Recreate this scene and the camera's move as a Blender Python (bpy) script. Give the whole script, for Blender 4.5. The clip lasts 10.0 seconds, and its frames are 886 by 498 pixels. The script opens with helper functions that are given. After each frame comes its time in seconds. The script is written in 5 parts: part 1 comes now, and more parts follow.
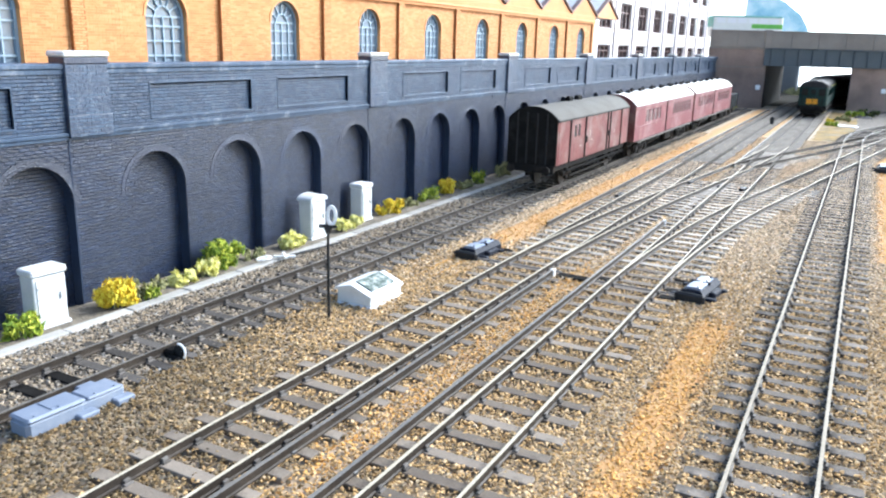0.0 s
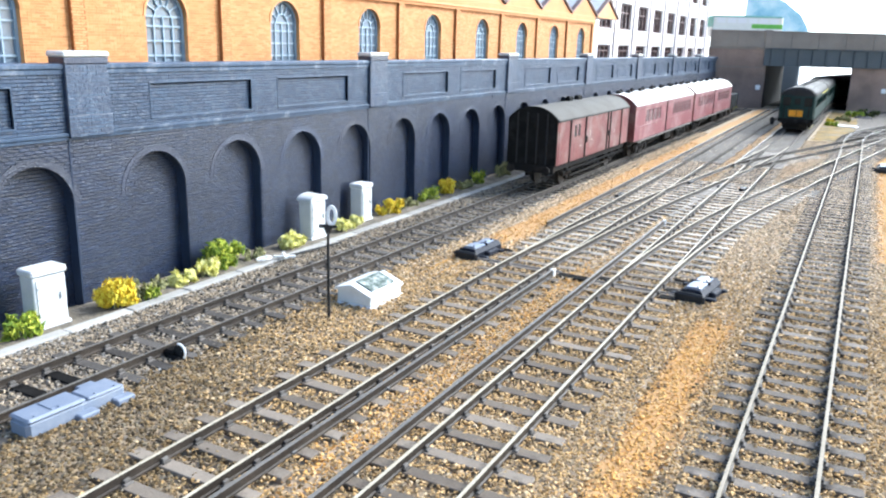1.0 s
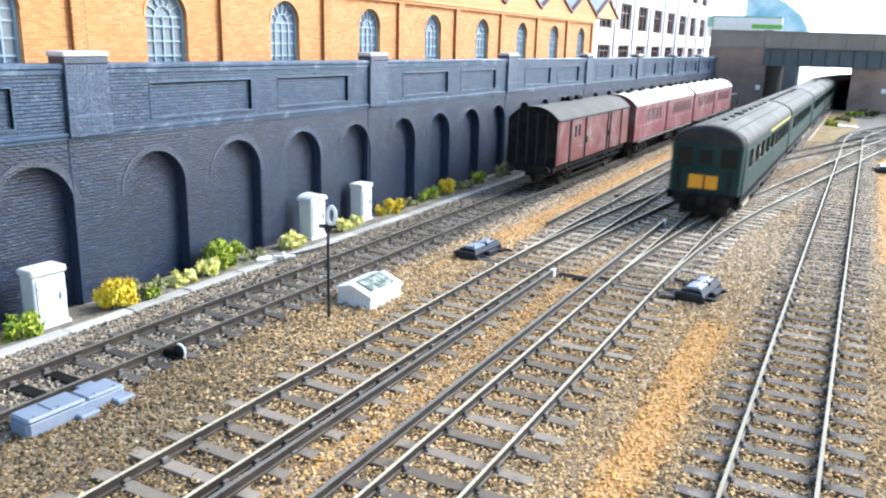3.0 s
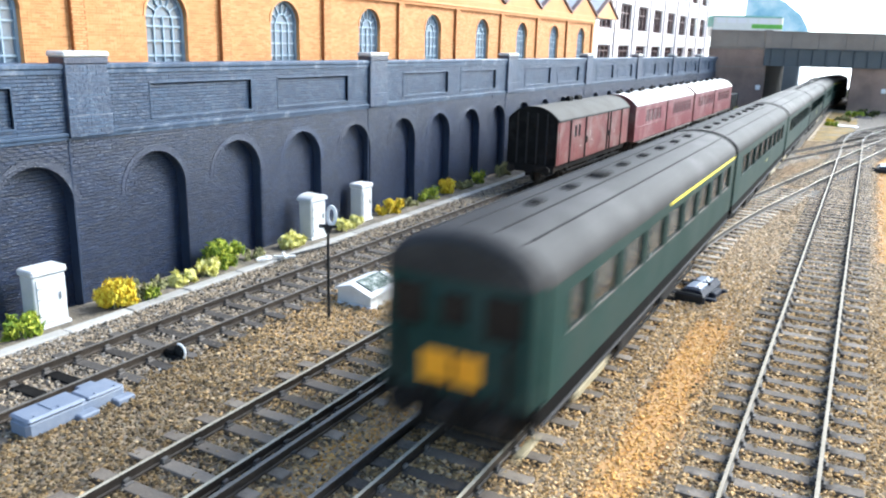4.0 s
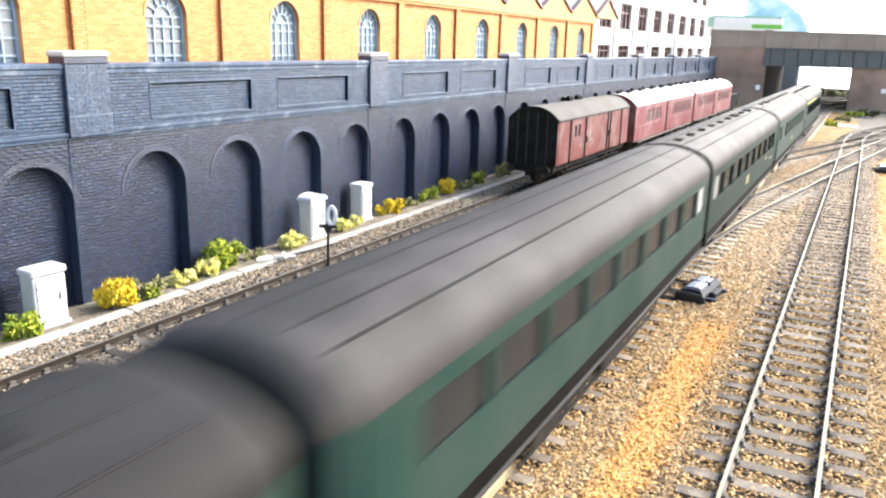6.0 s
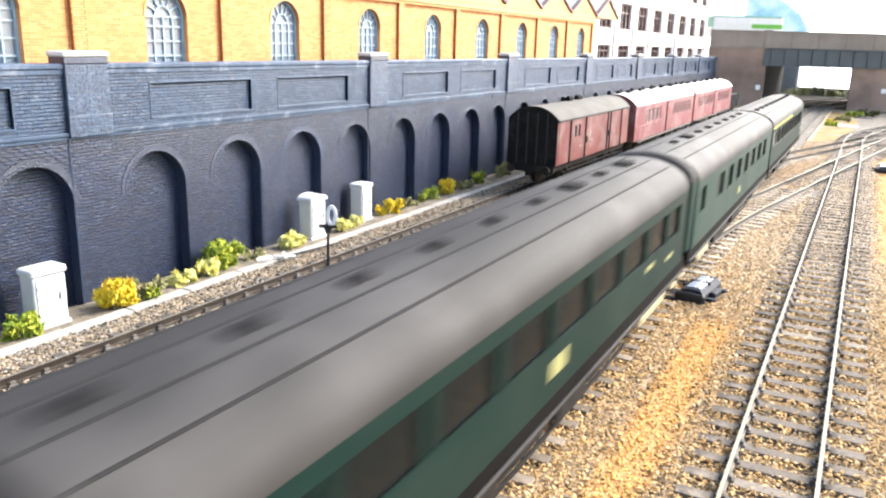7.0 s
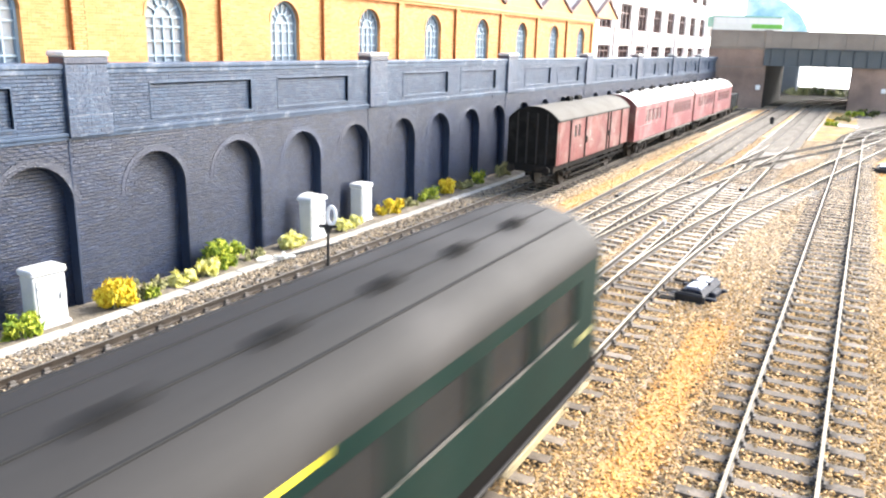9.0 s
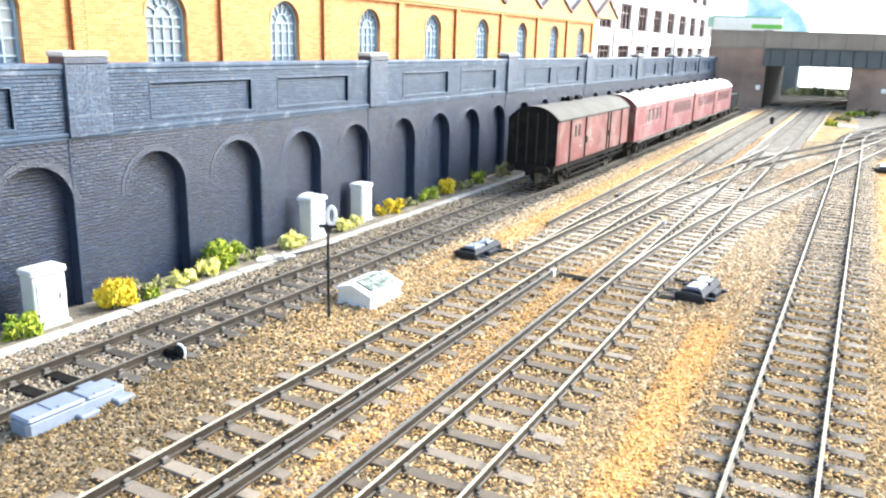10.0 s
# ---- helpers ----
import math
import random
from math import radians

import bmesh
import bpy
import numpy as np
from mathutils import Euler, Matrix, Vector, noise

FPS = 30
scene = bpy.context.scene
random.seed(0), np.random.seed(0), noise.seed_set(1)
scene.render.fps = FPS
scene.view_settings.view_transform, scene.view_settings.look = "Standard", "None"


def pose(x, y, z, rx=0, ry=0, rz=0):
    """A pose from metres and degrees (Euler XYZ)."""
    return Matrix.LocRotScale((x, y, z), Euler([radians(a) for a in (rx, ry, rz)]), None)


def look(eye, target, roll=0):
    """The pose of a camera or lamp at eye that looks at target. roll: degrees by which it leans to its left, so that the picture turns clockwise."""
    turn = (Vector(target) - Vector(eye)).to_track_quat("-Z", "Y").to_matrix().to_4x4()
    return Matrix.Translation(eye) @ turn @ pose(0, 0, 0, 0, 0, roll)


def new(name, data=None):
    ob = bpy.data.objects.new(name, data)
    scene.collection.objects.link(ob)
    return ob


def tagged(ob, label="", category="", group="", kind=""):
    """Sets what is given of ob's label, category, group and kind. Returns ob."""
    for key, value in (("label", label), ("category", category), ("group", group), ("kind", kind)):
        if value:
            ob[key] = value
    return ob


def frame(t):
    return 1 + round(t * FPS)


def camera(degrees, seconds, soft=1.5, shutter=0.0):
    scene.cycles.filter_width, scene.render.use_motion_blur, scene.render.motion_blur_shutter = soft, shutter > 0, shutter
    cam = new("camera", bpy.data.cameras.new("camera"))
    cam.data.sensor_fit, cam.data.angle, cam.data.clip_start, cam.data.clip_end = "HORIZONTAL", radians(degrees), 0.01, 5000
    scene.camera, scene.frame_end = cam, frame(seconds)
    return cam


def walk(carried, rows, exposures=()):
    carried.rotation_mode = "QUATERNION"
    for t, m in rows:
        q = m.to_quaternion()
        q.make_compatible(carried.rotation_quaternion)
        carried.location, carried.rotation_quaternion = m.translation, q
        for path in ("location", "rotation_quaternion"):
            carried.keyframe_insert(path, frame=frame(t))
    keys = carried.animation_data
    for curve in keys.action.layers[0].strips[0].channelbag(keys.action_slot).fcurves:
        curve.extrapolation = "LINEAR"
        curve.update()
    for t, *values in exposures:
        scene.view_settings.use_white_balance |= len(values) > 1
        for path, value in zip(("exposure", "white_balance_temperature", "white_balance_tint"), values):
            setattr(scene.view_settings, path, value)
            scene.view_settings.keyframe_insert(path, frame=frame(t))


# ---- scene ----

# a model railway at 1:76; lengths below are in millimetres, scaled by MM
MM = 0.001
EYE = (0.0, 0.0, 89.34 * MM)
YAW, PITCH, ROLL = 0.487747, 0.259127, 1.5821

cam = camera(59.402, 10.0, soft=2.2, shutter=0.85)
AIM = (EYE[0] - math.sin(YAW) * math.cos(PITCH), EYE[1] + math.cos(YAW) * math.cos(PITCH), EYE[2] - math.sin(PITCH))
walk(cam, [(0.0, look(EYE, AIM, ROLL)), (10.0, look(EYE, AIM, ROLL))],
     exposures=[(0.0, 1.27, 6020, 7), (2.6, 1.25, 6000, 6), (4.5, 1.25, 6160, 6), (5.6, 1.63, 6950, 11), (7.0, 1.78, 7050, 12), (8.5, 1.82, 7050, 12), (9.4, 1.85, 6850, 10), (10.0, 1.77, 6650, 6)])

# ---- light: windows at the far end and to the right, a bright overcast day ----
world = bpy.data.worlds.new("daylight")
scene.world = world
world.use_nodes = True
wn = world.node_tree.nodes
sky = wn.new("ShaderNodeTexSky")
sky.sky_type, sky.sun_disc = "NISHITA", False
sky.sun_elevation, sky.sun_rotation = radians(38), radians(43)
wn["Background"].inputs["Strength"].default_value = 0.15
world.node_tree.links.new(sky.outputs["Color"], wn["Background"].inputs["Color"])
sun = new("sun", bpy.data.lights.new("sun", "SUN"))
sun.data.energy, sun.data.angle, sun.data.color = 2.85, radians(24), (1.0, 0.985, 0.96)
sun.matrix_world = look((0.72, 0.78, 0.84), (0, 0, 0))
window_light = new("window_light", bpy.data.lights.new("window_light", "AREA"))
window_light.data.shape, window_light.data.size, window_light.data.size_y = "RECTANGLE", 2.0, 1.0
window_light.data.energy, window_light.data.color = 38.0, (0.97, 0.985, 1.0)
window_light.matrix_world = look((0.55, 2.58, 0.92), (0.55, 0.0, 0.92))


# ---- materials ----
def node(nt, kind, **sets):
    n = nt.nodes.new(kind)
    for key, value in sets.items():
        n.inputs[key.replace("_", " ")].default_value = value
    return n


def surface(name, colours, rough=0.7, metal=0.0, scale=120.0, fine=1500.0, bump=0.25, pieces=0.0, spread=(0.3, 0.7), transmit=0.0, coat=0.0, dirt=None, dirt_scale=60.0, dirt_at=(0.5, 0.7), gloss=0.5):
    """Colours run along a ramp driven by coarse and fine noise; pieces: how much each piece differs."""
    m = bpy.data.materials.new(name)
    m.use_nodes = True
    nt = m.node_tree
    b = nt.nodes["Principled BSDF"]
    at = nt.nodes.new("ShaderNodeTexCoord").outputs["Object"]
    big, small = node(nt, "ShaderNodeTexNoise", Scale=scale, Detail=5.0), node(nt, "ShaderNodeTexNoise", Scale=fine, Detail=3.0)
    for n in (big, small):
        nt.links.new(at, n.inputs["Vector"])
    mix = nt.nodes.new("ShaderNodeMath")
    mix.operation = "MULTIPLY_ADD"
    nt.links.new(big.outputs["Fac"], mix.inputs[0])
    mix.inputs[1].default_value = 0.6
    half = nt.nodes.new("ShaderNodeMath")
    half.operation = "MULTIPLY"
    half.inputs[1].default_value = 0.4
    nt.links.new(small.outputs["Fac"], half.inputs[0])
    nt.links.new(half.outputs[0], mix.inputs[2])
    value = mix.outputs[0]
    if pieces:
        isle, info = nt.nodes.new("ShaderNodeNewGeometry").outputs["Random Per Island"], nt.nodes.new("ShaderNodeObjectInfo").outputs["Random"]
        add = nt.nodes.new("ShaderNodeMath")
        add.operation = "ADD"
        nt.links.new(isle, add.inputs[0]), nt.links.new(info, add.inputs[1])
        wrap = nt.nodes.new("ShaderNodeMath")
        wrap.operation = "FRACT"
        nt.links.new(add.outputs[0], wrap.inputs[0])
        blend = node(nt, "ShaderNodeMix")
        blend.inputs[0].default_value = pieces
        nt.links.new(value, blend.inputs[2]), nt.links.new(wrap.outputs[0], blend.inputs[3])
        value = blend.outputs[0]
    ramp = nt.nodes.new("ShaderNodeValToRGB")
    e = ramp.color_ramp.elements
    while len(e) < len(colours):
        e.new(0.5)
    for i, c in enumerate(colours):
        e[i].position = spread[0] + (spread[1] - spread[0]) * i / max(1, len(colours) - 1)
        e[i].color = (*c, 1)
    nt.links.new(value, ramp.inputs["Fac"])
    colour = ramp.outputs["Color"]
    if dirt:
        spots = node(nt, "ShaderNodeTexNoise", Scale=dirt_scale, Detail=8.0, Roughness=0.65)
        nt.links.new(at, spots.inputs["Vector"])
        cut = nt.nodes.new("ShaderNodeMapRange")
        cut.inputs["From Min"].default_value, cut.inputs["From Max"].default_value = dirt_at
        nt.links.new(spots.outputs["Fac"], cut.inputs["Value"])
        over = nt.nodes.new("ShaderNodeMix")
        over.data_type = "RGBA"
        nt.links.new(cut.outputs["Result"], over.inputs["Factor"])
        nt.links.new(colour, over.inputs["A"])
        over.inputs["B"].default_value = (*dirt, 1)
        colour = over.outputs["Result"]
    nt.links.new(colour, b.inputs["Base Color"])
    b.inputs["Roughness"].default_value, b.inputs["Metallic"].default_value = rough, metal
    b.inputs["Specular IOR Level"].default_value = gloss
    b.inputs["Transmission Weight"].default_value, b.inputs["Coat Weight"].default_value = transmit, coat
    if bump:
        bp = node(nt, "ShaderNodeBump", Strength=bump, Distance=0.0004)
        nt.links.new(small.outputs["Fac"], bp.inputs["Height"])
        nt.links.new(bp.outputs["Normal"], b.inputs["Normal"])
    return m


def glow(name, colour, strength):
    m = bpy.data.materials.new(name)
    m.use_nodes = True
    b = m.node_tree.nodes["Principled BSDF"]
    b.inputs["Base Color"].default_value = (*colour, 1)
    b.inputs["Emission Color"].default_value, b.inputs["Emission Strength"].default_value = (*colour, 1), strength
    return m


STONE = surface("ballast", [(0.0703, 0.0554, 0.03819), (0.2037, 0.1424, 0.07863), (0.3936, 0.2571, 0.1179), (0.5624, 0.3536, 0.1461), (0.6748, 0.4747, 0.2529), (0.3936, 0.3363, 0.2473)], 0.95, gloss=0.15, pieces=0.65, scale=22, spread=(0.1, 0.9), bump=0.4)
DARKSTONE = surface("sooty_ballast", [(0.05891, 0.05302, 0.04714), (0.1471, 0.1252, 0.1002), (0.2798, 0.2281, 0.1692), (0.4418, 0.3461, 0.2281), (0.324, 0.3093, 0.2872)], 0.95, gloss=0.15, pieces=0.8, scale=22, spread=(0.1, 0.9), bump=0.4)
# Dusty stones, paler still: the far end's stronger light is in their colour.
DUSTLITSTONE = surface("dusty_lit_ballast", [(0.07107, 0.05697, 0.04278), (0.27, 0.2137, 0.1521), (0.5117, 0.3884, 0.2533), (0.7392, 0.5439, 0.3265), (0.8529, 0.6864, 0.484), (0.597, 0.518, 0.4222)], 0.95, gloss=0.15, pieces=0.65, scale=18, spread=(0.1, 0.9), bump=0.4)
# Browner stones, also darkened in colour where the light falls off near left.
BROWNSTONE = surface("brown_dim_ballast", [(0.03011, 0.02376, 0.01606), (0.08599, 0.06098, 0.03347), (0.1677, 0.1109, 0.05221), (0.2408, 0.1544, 0.06694), (0.2924, 0.2138, 0.1171), (0.172, 0.1464, 0.1071)], 0.95, gloss=0.15, pieces=0.8, scale=22, spread=(0.1, 0.9), bump=0.4)
GOLD = surface("golden_gravel", [(0.4348, 0.231, 0.06767), (0.6408, 0.3515, 0.1052), (0.7781, 0.4619, 0.1579), (0.5951, 0.4118, 0.188)], 0.95, gloss=0.15, pieces=0.8, spread=(0.1, 0.9), bump=0.4)
BED = surface("ballast_bed", [(0.1423, 0.1191, 0.0931), (0.3252, 0.2483, 0.1618), (0.4674, 0.3574, 0.2354), (0.3149, 0.2879, 0.255)], 0.95, scale=250, fine=900, bump=1.0, spread=(0.36, 0.64))
PATHBED = surface("golden_bed", [(0.3034, 0.165, 0.05843), (0.4152, 0.2342, 0.09144), (0.4791, 0.2904, 0.127)], 0.95, scale=300, fine=1100, bump=0.8, spread=(0.38, 0.62))
BANK = surface("scrubby_bank", [(0.06298, 0.04535, 0.007722), (0.1827, 0.1146, 0.01853), (0.2898, 0.1718, 0.0278)], 0.95, scale=60, fine=700, bump=0.8, spread=(0.38, 0.62), dirt=(0.16, 0.145, 0.125), dirt_scale=25, dirt_at=(0.5, 0.66))
CINDER = surface("shaded_cinders", [(0.00726, 0.00624, 0.005184), (0.0165, 0.01404, 0.01094), (0.03135, 0.02652, 0.02016)], 0.95, gloss=0.05, scale=120, fine=900, bump=0.8, spread=(0.36, 0.64))
GREYBED = surface("grey_ballast_bed", [(0.04896, 0.04162, 0.03373), (0.1175, 0.0971, 0.07589), (0.1665, 0.1433, 0.1138)], 0.95, scale=250, fine=1000, bump=0.9, spread=(0.36, 0.64))
FARBED = surface("pale_grey_ballast_fill", [(0.0832, 0.07395, 0.0625), (0.1612, 0.1453, 0.125), (0.2184, 0.1989, 0.1725)], 0.95, gloss=0.1, scale=120, fine=900, bump=0.9, spread=(0.36, 0.64), dirt=(0.14, 0.125, 0.105), dirt_scale=30, dirt_at=(0.5, 0.7))
SLEEPER = surface("weathered_sleeper", [(0.1143, 0.09216, 0.07146), (0.1891, 0.1559, 0.1221), (0.2638, 0.2189, 0.1721)], 0.9, gloss=0.2, pieces=0.35, scale=200, fine=1800, bump=0.3, dirt=(0.05, 0.043, 0.036), dirt_scale=220, dirt_at=(0.55, 0.75))
GOODSTOP = surface("worn_goods_rail_head", [(0.24, 0.205, 0.15), (0.36, 0.315, 0.24)], 0.7, 0.0, gloss=0.2, scale=40, fine=700, bump=0.06)
GOODSLEEPER = surface("grimy_sleeper", [(0.069, 0.05775, 0.0475), (0.1437, 0.1229, 0.1026), (0.23, 0.1974, 0.1634)], 0.9, gloss=0.2, pieces=0.35, scale=200, fine=1800, bump=0.3, dirt=(0.035, 0.03, 0.026), dirt_scale=160, dirt_at=(0.5, 0.7))
DARKSLEEPER = surface("sooty_sleeper", [(0.04428, 0.0387, 0.03347), (0.08856, 0.07908, 0.07014), (0.1417, 0.1262, 0.1116)], 0.9, gloss=0.2, pieces=0.35, scale=200, fine=1800, bump=0.3)
# Weathered timber; the lit tops at the junction are painted into its paler tone.
PALETIMBER = surface("weathered_lit_timber", [(0.1894, 0.1676, 0.1428), (0.3342, 0.2985, 0.2521), (0.4678, 0.4189, 0.3569)], 0.9, gloss=0.3, pieces=0.4, scale=120, fine=1800, bump=0.3, dirt=(0.06, 0.052, 0.045), dirt_scale=120, dirt_at=(0.55, 0.7))
RAILSIDE = surface("rusty_rail_side", [(0.01571, 0.01157, 0.008568), (0.03213, 0.02314, 0.01613), (0.06069, 0.04568, 0.03276)], 0.6, 0.2, scale=150, bump=0.2)
RAILTOP = surface("polished_rail_head", [(0.357, 0.3102, 0.2295), (0.51, 0.4505, 0.34)], 0.6, 0.0, gloss=0.25, scale=40, fine=700, bump=0.06)
DULLTOP = surface("dull_rail_head", [(0.13, 0.118, 0.10), (0.23, 0.21, 0.18)], 0.5, 0.3, scale=60, fine=700, bump=0.1)
RUSTTOP = surface("dull_rusty_rail_head", [(0.05, 0.043, 0.036), (0.11, 0.096, 0.08)], 0.85, gloss=0.2, scale=60, fine=700, bump=0.1)
CHAIR = surface("rail_chair", [(0.0816, 0.07344, 0.06528), (0.1795, 0.1632, 0.1469)], 0.9, gloss=0.15, pieces=0.5)
POT = surface("insulator_pot", [(0.02, 0.02, 0.022), (0.05, 0.05, 0.05)], 0.5)
# One brick in two tones: darker below, lighter on the parapet, as lit from above.
BLUEBRICK = surface("dark_blue_brick", [(0.001418, 0.005451, 0.02017), (0.003309, 0.01199, 0.04036), (0.007095, 0.02325, 0.06806)], 0.45, gloss=1.0, pieces=0.38, scale=60, fine=1500, bump=0.7, spread=(0.25, 0.75), dirt=(0.085, 0.106, 0.145), dirt_scale=420, dirt_at=(0.54, 0.8))
PARAPETBRICK = surface("lit_blue_brick", [(0.01247, 0.02912, 0.06387), (0.02292, 0.05069, 0.1032), (0.03874, 0.08088, 0.1442)], 0.4, gloss=0.7, pieces=0.32, scale=60, fine=1500, bump=0.6, spread=(0.25, 0.75), dirt=(0.15, 0.18, 0.23), dirt_scale=420, dirt_at=(0.52, 0.8))
BLUECOPE = surface("dark_blue_coping", [(0.01788, 0.03478, 0.06491), (0.03574, 0.06618, 0.1168), (0.06664, 0.1121, 0.1791)], 0.5, scale=60, fine=1200, bump=0.4, dirt=(0.26, 0.28, 0.32), dirt_scale=120, dirt_at=(0.55, 0.8))
MORTAR = surface("dark_mortar", [(0.008064, 0.01685, 0.03787), (0.01613, 0.03204, 0.06898)], 0.8)
CAPSTONE = surface("pale_cap_stone", [(0.5, 0.49, 0.46), (0.75, 0.74, 0.71)], 0.8, scale=150, bump=0.3, dirt=(0.28, 0.27, 0.25), dirt_scale=200, dirt_at=(0.55, 0.75))
ORANGE = surface("orange_brick", [(0.4139, 0.1742, 0.05878), (0.6, 0.2764, 0.09796), (0.7345, 0.38, 0.1698)], 0.75, pieces=0.38, scale=60, fine=1600, bump=0.3, spread=(0.15, 0.85))
ORANGEBACK = surface("orange_mortar", [(0.5784, 0.2868, 0.1066), (0.7342, 0.413, 0.1866)], 0.85, scale=80)
ORANGEDARK = surface("red_brown_trim", [(0.26, 0.085, 0.02), (0.40, 0.14, 0.03)], 0.75, scale=120)
BLUEFRAME = surface("pale_blue_window_paint", [(0.216, 0.3105, 0.3922), (0.3375, 0.4255, 0.4982)], 0.5, scale=200, bump=0.1)
PANE = surface("window_glass", [(0.2003, 0.2554, 0.3168), (0.2827, 0.3494, 0.4277)], 0.12, scale=30, bump=0.0, transmit=0.25)
WHITEWALL = surface("white_render", [(0.7178, 0.6674, 0.6486), (0.8148, 0.7614, 0.7426)], 0.8, scale=30, bump=0.15)
PINKWALL = surface("pale_pink_render", [(0.64, 0.55, 0.54), (0.74, 0.66, 0.65)], 0.8, scale=40, bump=0.15)
GREYPANE = surface("dusty_coach_glass", [(0.1651, 0.1268, 0.1268), (0.2852, 0.222, 0.2157)], 0.2, bump=0.0)
MAROONFRAME = surface("brown_window_frame", [(0.10, 0.055, 0.05), (0.17, 0.10, 0.09)], 0.5)
DARKPANE = surface("dark_window_glass", [(0.03, 0.032, 0.036), (0.07, 0.07, 0.075)], 0.1, bump=0.0)
SLATE = surface("grey_roof_sheet", [(0.42, 0.42, 0.42), (0.6, 0.6, 0.6)], 0.6, scale=80)
BRIDGEBRICK = surface("brown_abutment_brick", [(0.1529, 0.1055, 0.08434), (0.2445, 0.1688, 0.1344), (0.3335, 0.232, 0.1824)], 0.8, scale=30, fine=700, bump=0.5, spread=(0.35, 0.65))
SHADEBRICK = surface("shade_darkened_brick", [(0.0072, 0.006, 0.0054), (0.0144, 0.0114, 0.0102), (0.027, 0.0216, 0.0192)], 0.9, gloss=0.2, scale=25, fine=500, bump=0.4, spread=(0.35, 0.65))
BRIDGESTONE = surface("grey_parapet_stone", [(0.186, 0.1534, 0.13), (0.2976, 0.253, 0.2113)], 0.8, scale=25, fine=700, bump=0.4, spread=(0.35, 0.65))
GIRDER = surface("slate_grey_girder_paint", [(0.055, 0.068, 0.078), (0.09, 0.105, 0.115)], 0.5, scale=40, fine=600, bump=0.2)
WAGONGREY = surface("sooty_wagon_grey", [(0.03, 0.037, 0.041), (0.055, 0.064, 0.068)], 0.8, gloss=0.05, scale=60, fine=600, bump=0.2)
MAROON = surface("faded_maroon_paint", [(0.108, 0.0209, 0.0209), (0.162, 0.038, 0.03515), (0.225, 0.08075, 0.07125)], 0.55, scale=60, fine=900, bump=0.15, spread=(0.3, 0.75), dirt=(0.22, 0.155, 0.135), dirt_scale=70, dirt_at=(0.47, 0.72))
CRIMSON = surface("crimson_paint", [(0.1476, 0.0246, 0.0328), (0.2132, 0.0492, 0.0574)], 0.5, scale=50, bump=0.1, dirt=(0.42, 0.29, 0.275), dirt_scale=32, dirt_at=(0.50, 0.74))
# Black for sooty parts, and for blocks and undersides that stand for shade.
SOOTSHADE = surface("soot_and_shade_black", [(0.007, 0.0065, 0.006), (0.018, 0.017, 0.016)], 0.9, gloss=0.04, scale=70, bump=0.2, dirt=(0.028, 0.026, 0.024), dirt_scale=100)
RUSTY = surface("rust_streaked_black", [(0.010, 0.0095, 0.009), (0.024, 0.021, 0.019)], 0.8, scale=90, bump=0.2)
DIMGLASS = surface("dim_coach_glass", [(0.9, 0.92, 0.92), (0.96, 0.97, 0.97)], 0.08, scale=20, bump=0.0, transmit=1.0, gloss=0.4)
PALEROOF = surface("pale_grey_roof", [(0.425, 0.4165, 0.3995), (0.561, 0.5525, 0.5355)], 0.65, scale=40, bump=0.1, dirt=(0.36, 0.35, 0.33), dirt_scale=50, dirt_at=(0.5, 0.8))
VANROOF = surface("weathered_grey_roof", [(0.07608, 0.07173, 0.06342), (0.1304, 0.1222, 0.1092)], 0.85, gloss=0.2, scale=60, bump=0.15, dirt=(0.10, 0.095, 0.09), dirt_scale=60)
GREEN = surface("dark_green_coach_paint", [(0.001578, 0.01107, 0.00963), (0.002366, 0.01557, 0.01295), (0.004207, 0.02075, 0.01727)], 0.6, gloss=0.10, scale=35, fine=900, bump=0.08, dirt=(0.016, 0.026, 0.022), dirt_scale=40, dirt_at=(0.5, 0.85))
# Lighter, greyer green; partly makes up in colour for light missing on the front.
LIGHTGREEN = surface("lightened_green_coach_paint", [(0.0055, 0.0235, 0.0193), (0.008, 0.0308, 0.0257), (0.0125, 0.0395, 0.0335)], 0.6, gloss=0.12, scale=35, fine=900, bump=0.08, dirt=(0.036, 0.052, 0.045), dirt_scale=40, dirt_at=(0.42, 0.8))
GREENROOF = surface("dark_grey_coach_roof", [(0.0122, 0.01211, 0.01212), (0.02206, 0.02162, 0.02134)], 0.68, gloss=0.13, scale=25, fine=700, bump=0.12, dirt=(0.036, 0.035, 0.034), dirt_scale=30, dirt_at=(0.5, 0.8))
DUSTYROOF = surface("dusty_grey_coach_roof", [(0.02106, 0.02041, 0.02007), (0.0365, 0.03502, 0.03411)], 0.68, gloss=0.14, scale=25, fine=700, bump=0.12, dirt=(0.078, 0.074, 0.072), dirt_scale=30, dirt_at=(0.5, 0.8))
ROOFVENT = surface("black_roof_vent", [(0.006, 0.006, 0.006), (0.012, 0.012, 0.012)], 0.9, gloss=0.1)
ROOFRIB = surface("grimy_roof_rib", [(0.012, 0.012, 0.012), (0.027, 0.027, 0.027)], 0.85, gloss=0.12, scale=40)
BLINDWHITE = surface("dull_white_blind", [(0.22, 0.225, 0.22), (0.30, 0.305, 0.30)], 0.7, scale=60, bump=0.0)
YELLOW = surface("warning_yellow", [(0.6468, 0.2554, 0.0015), (0.7691, 0.3328, 0.003)], 0.5, scale=120, bump=0.1)
LINEYELLOW = surface("lemon_yellow_line", [(0.612, 0.5146, 0.027), (0.697, 0.5976, 0.045)], 0.5, scale=120, bump=0.05)
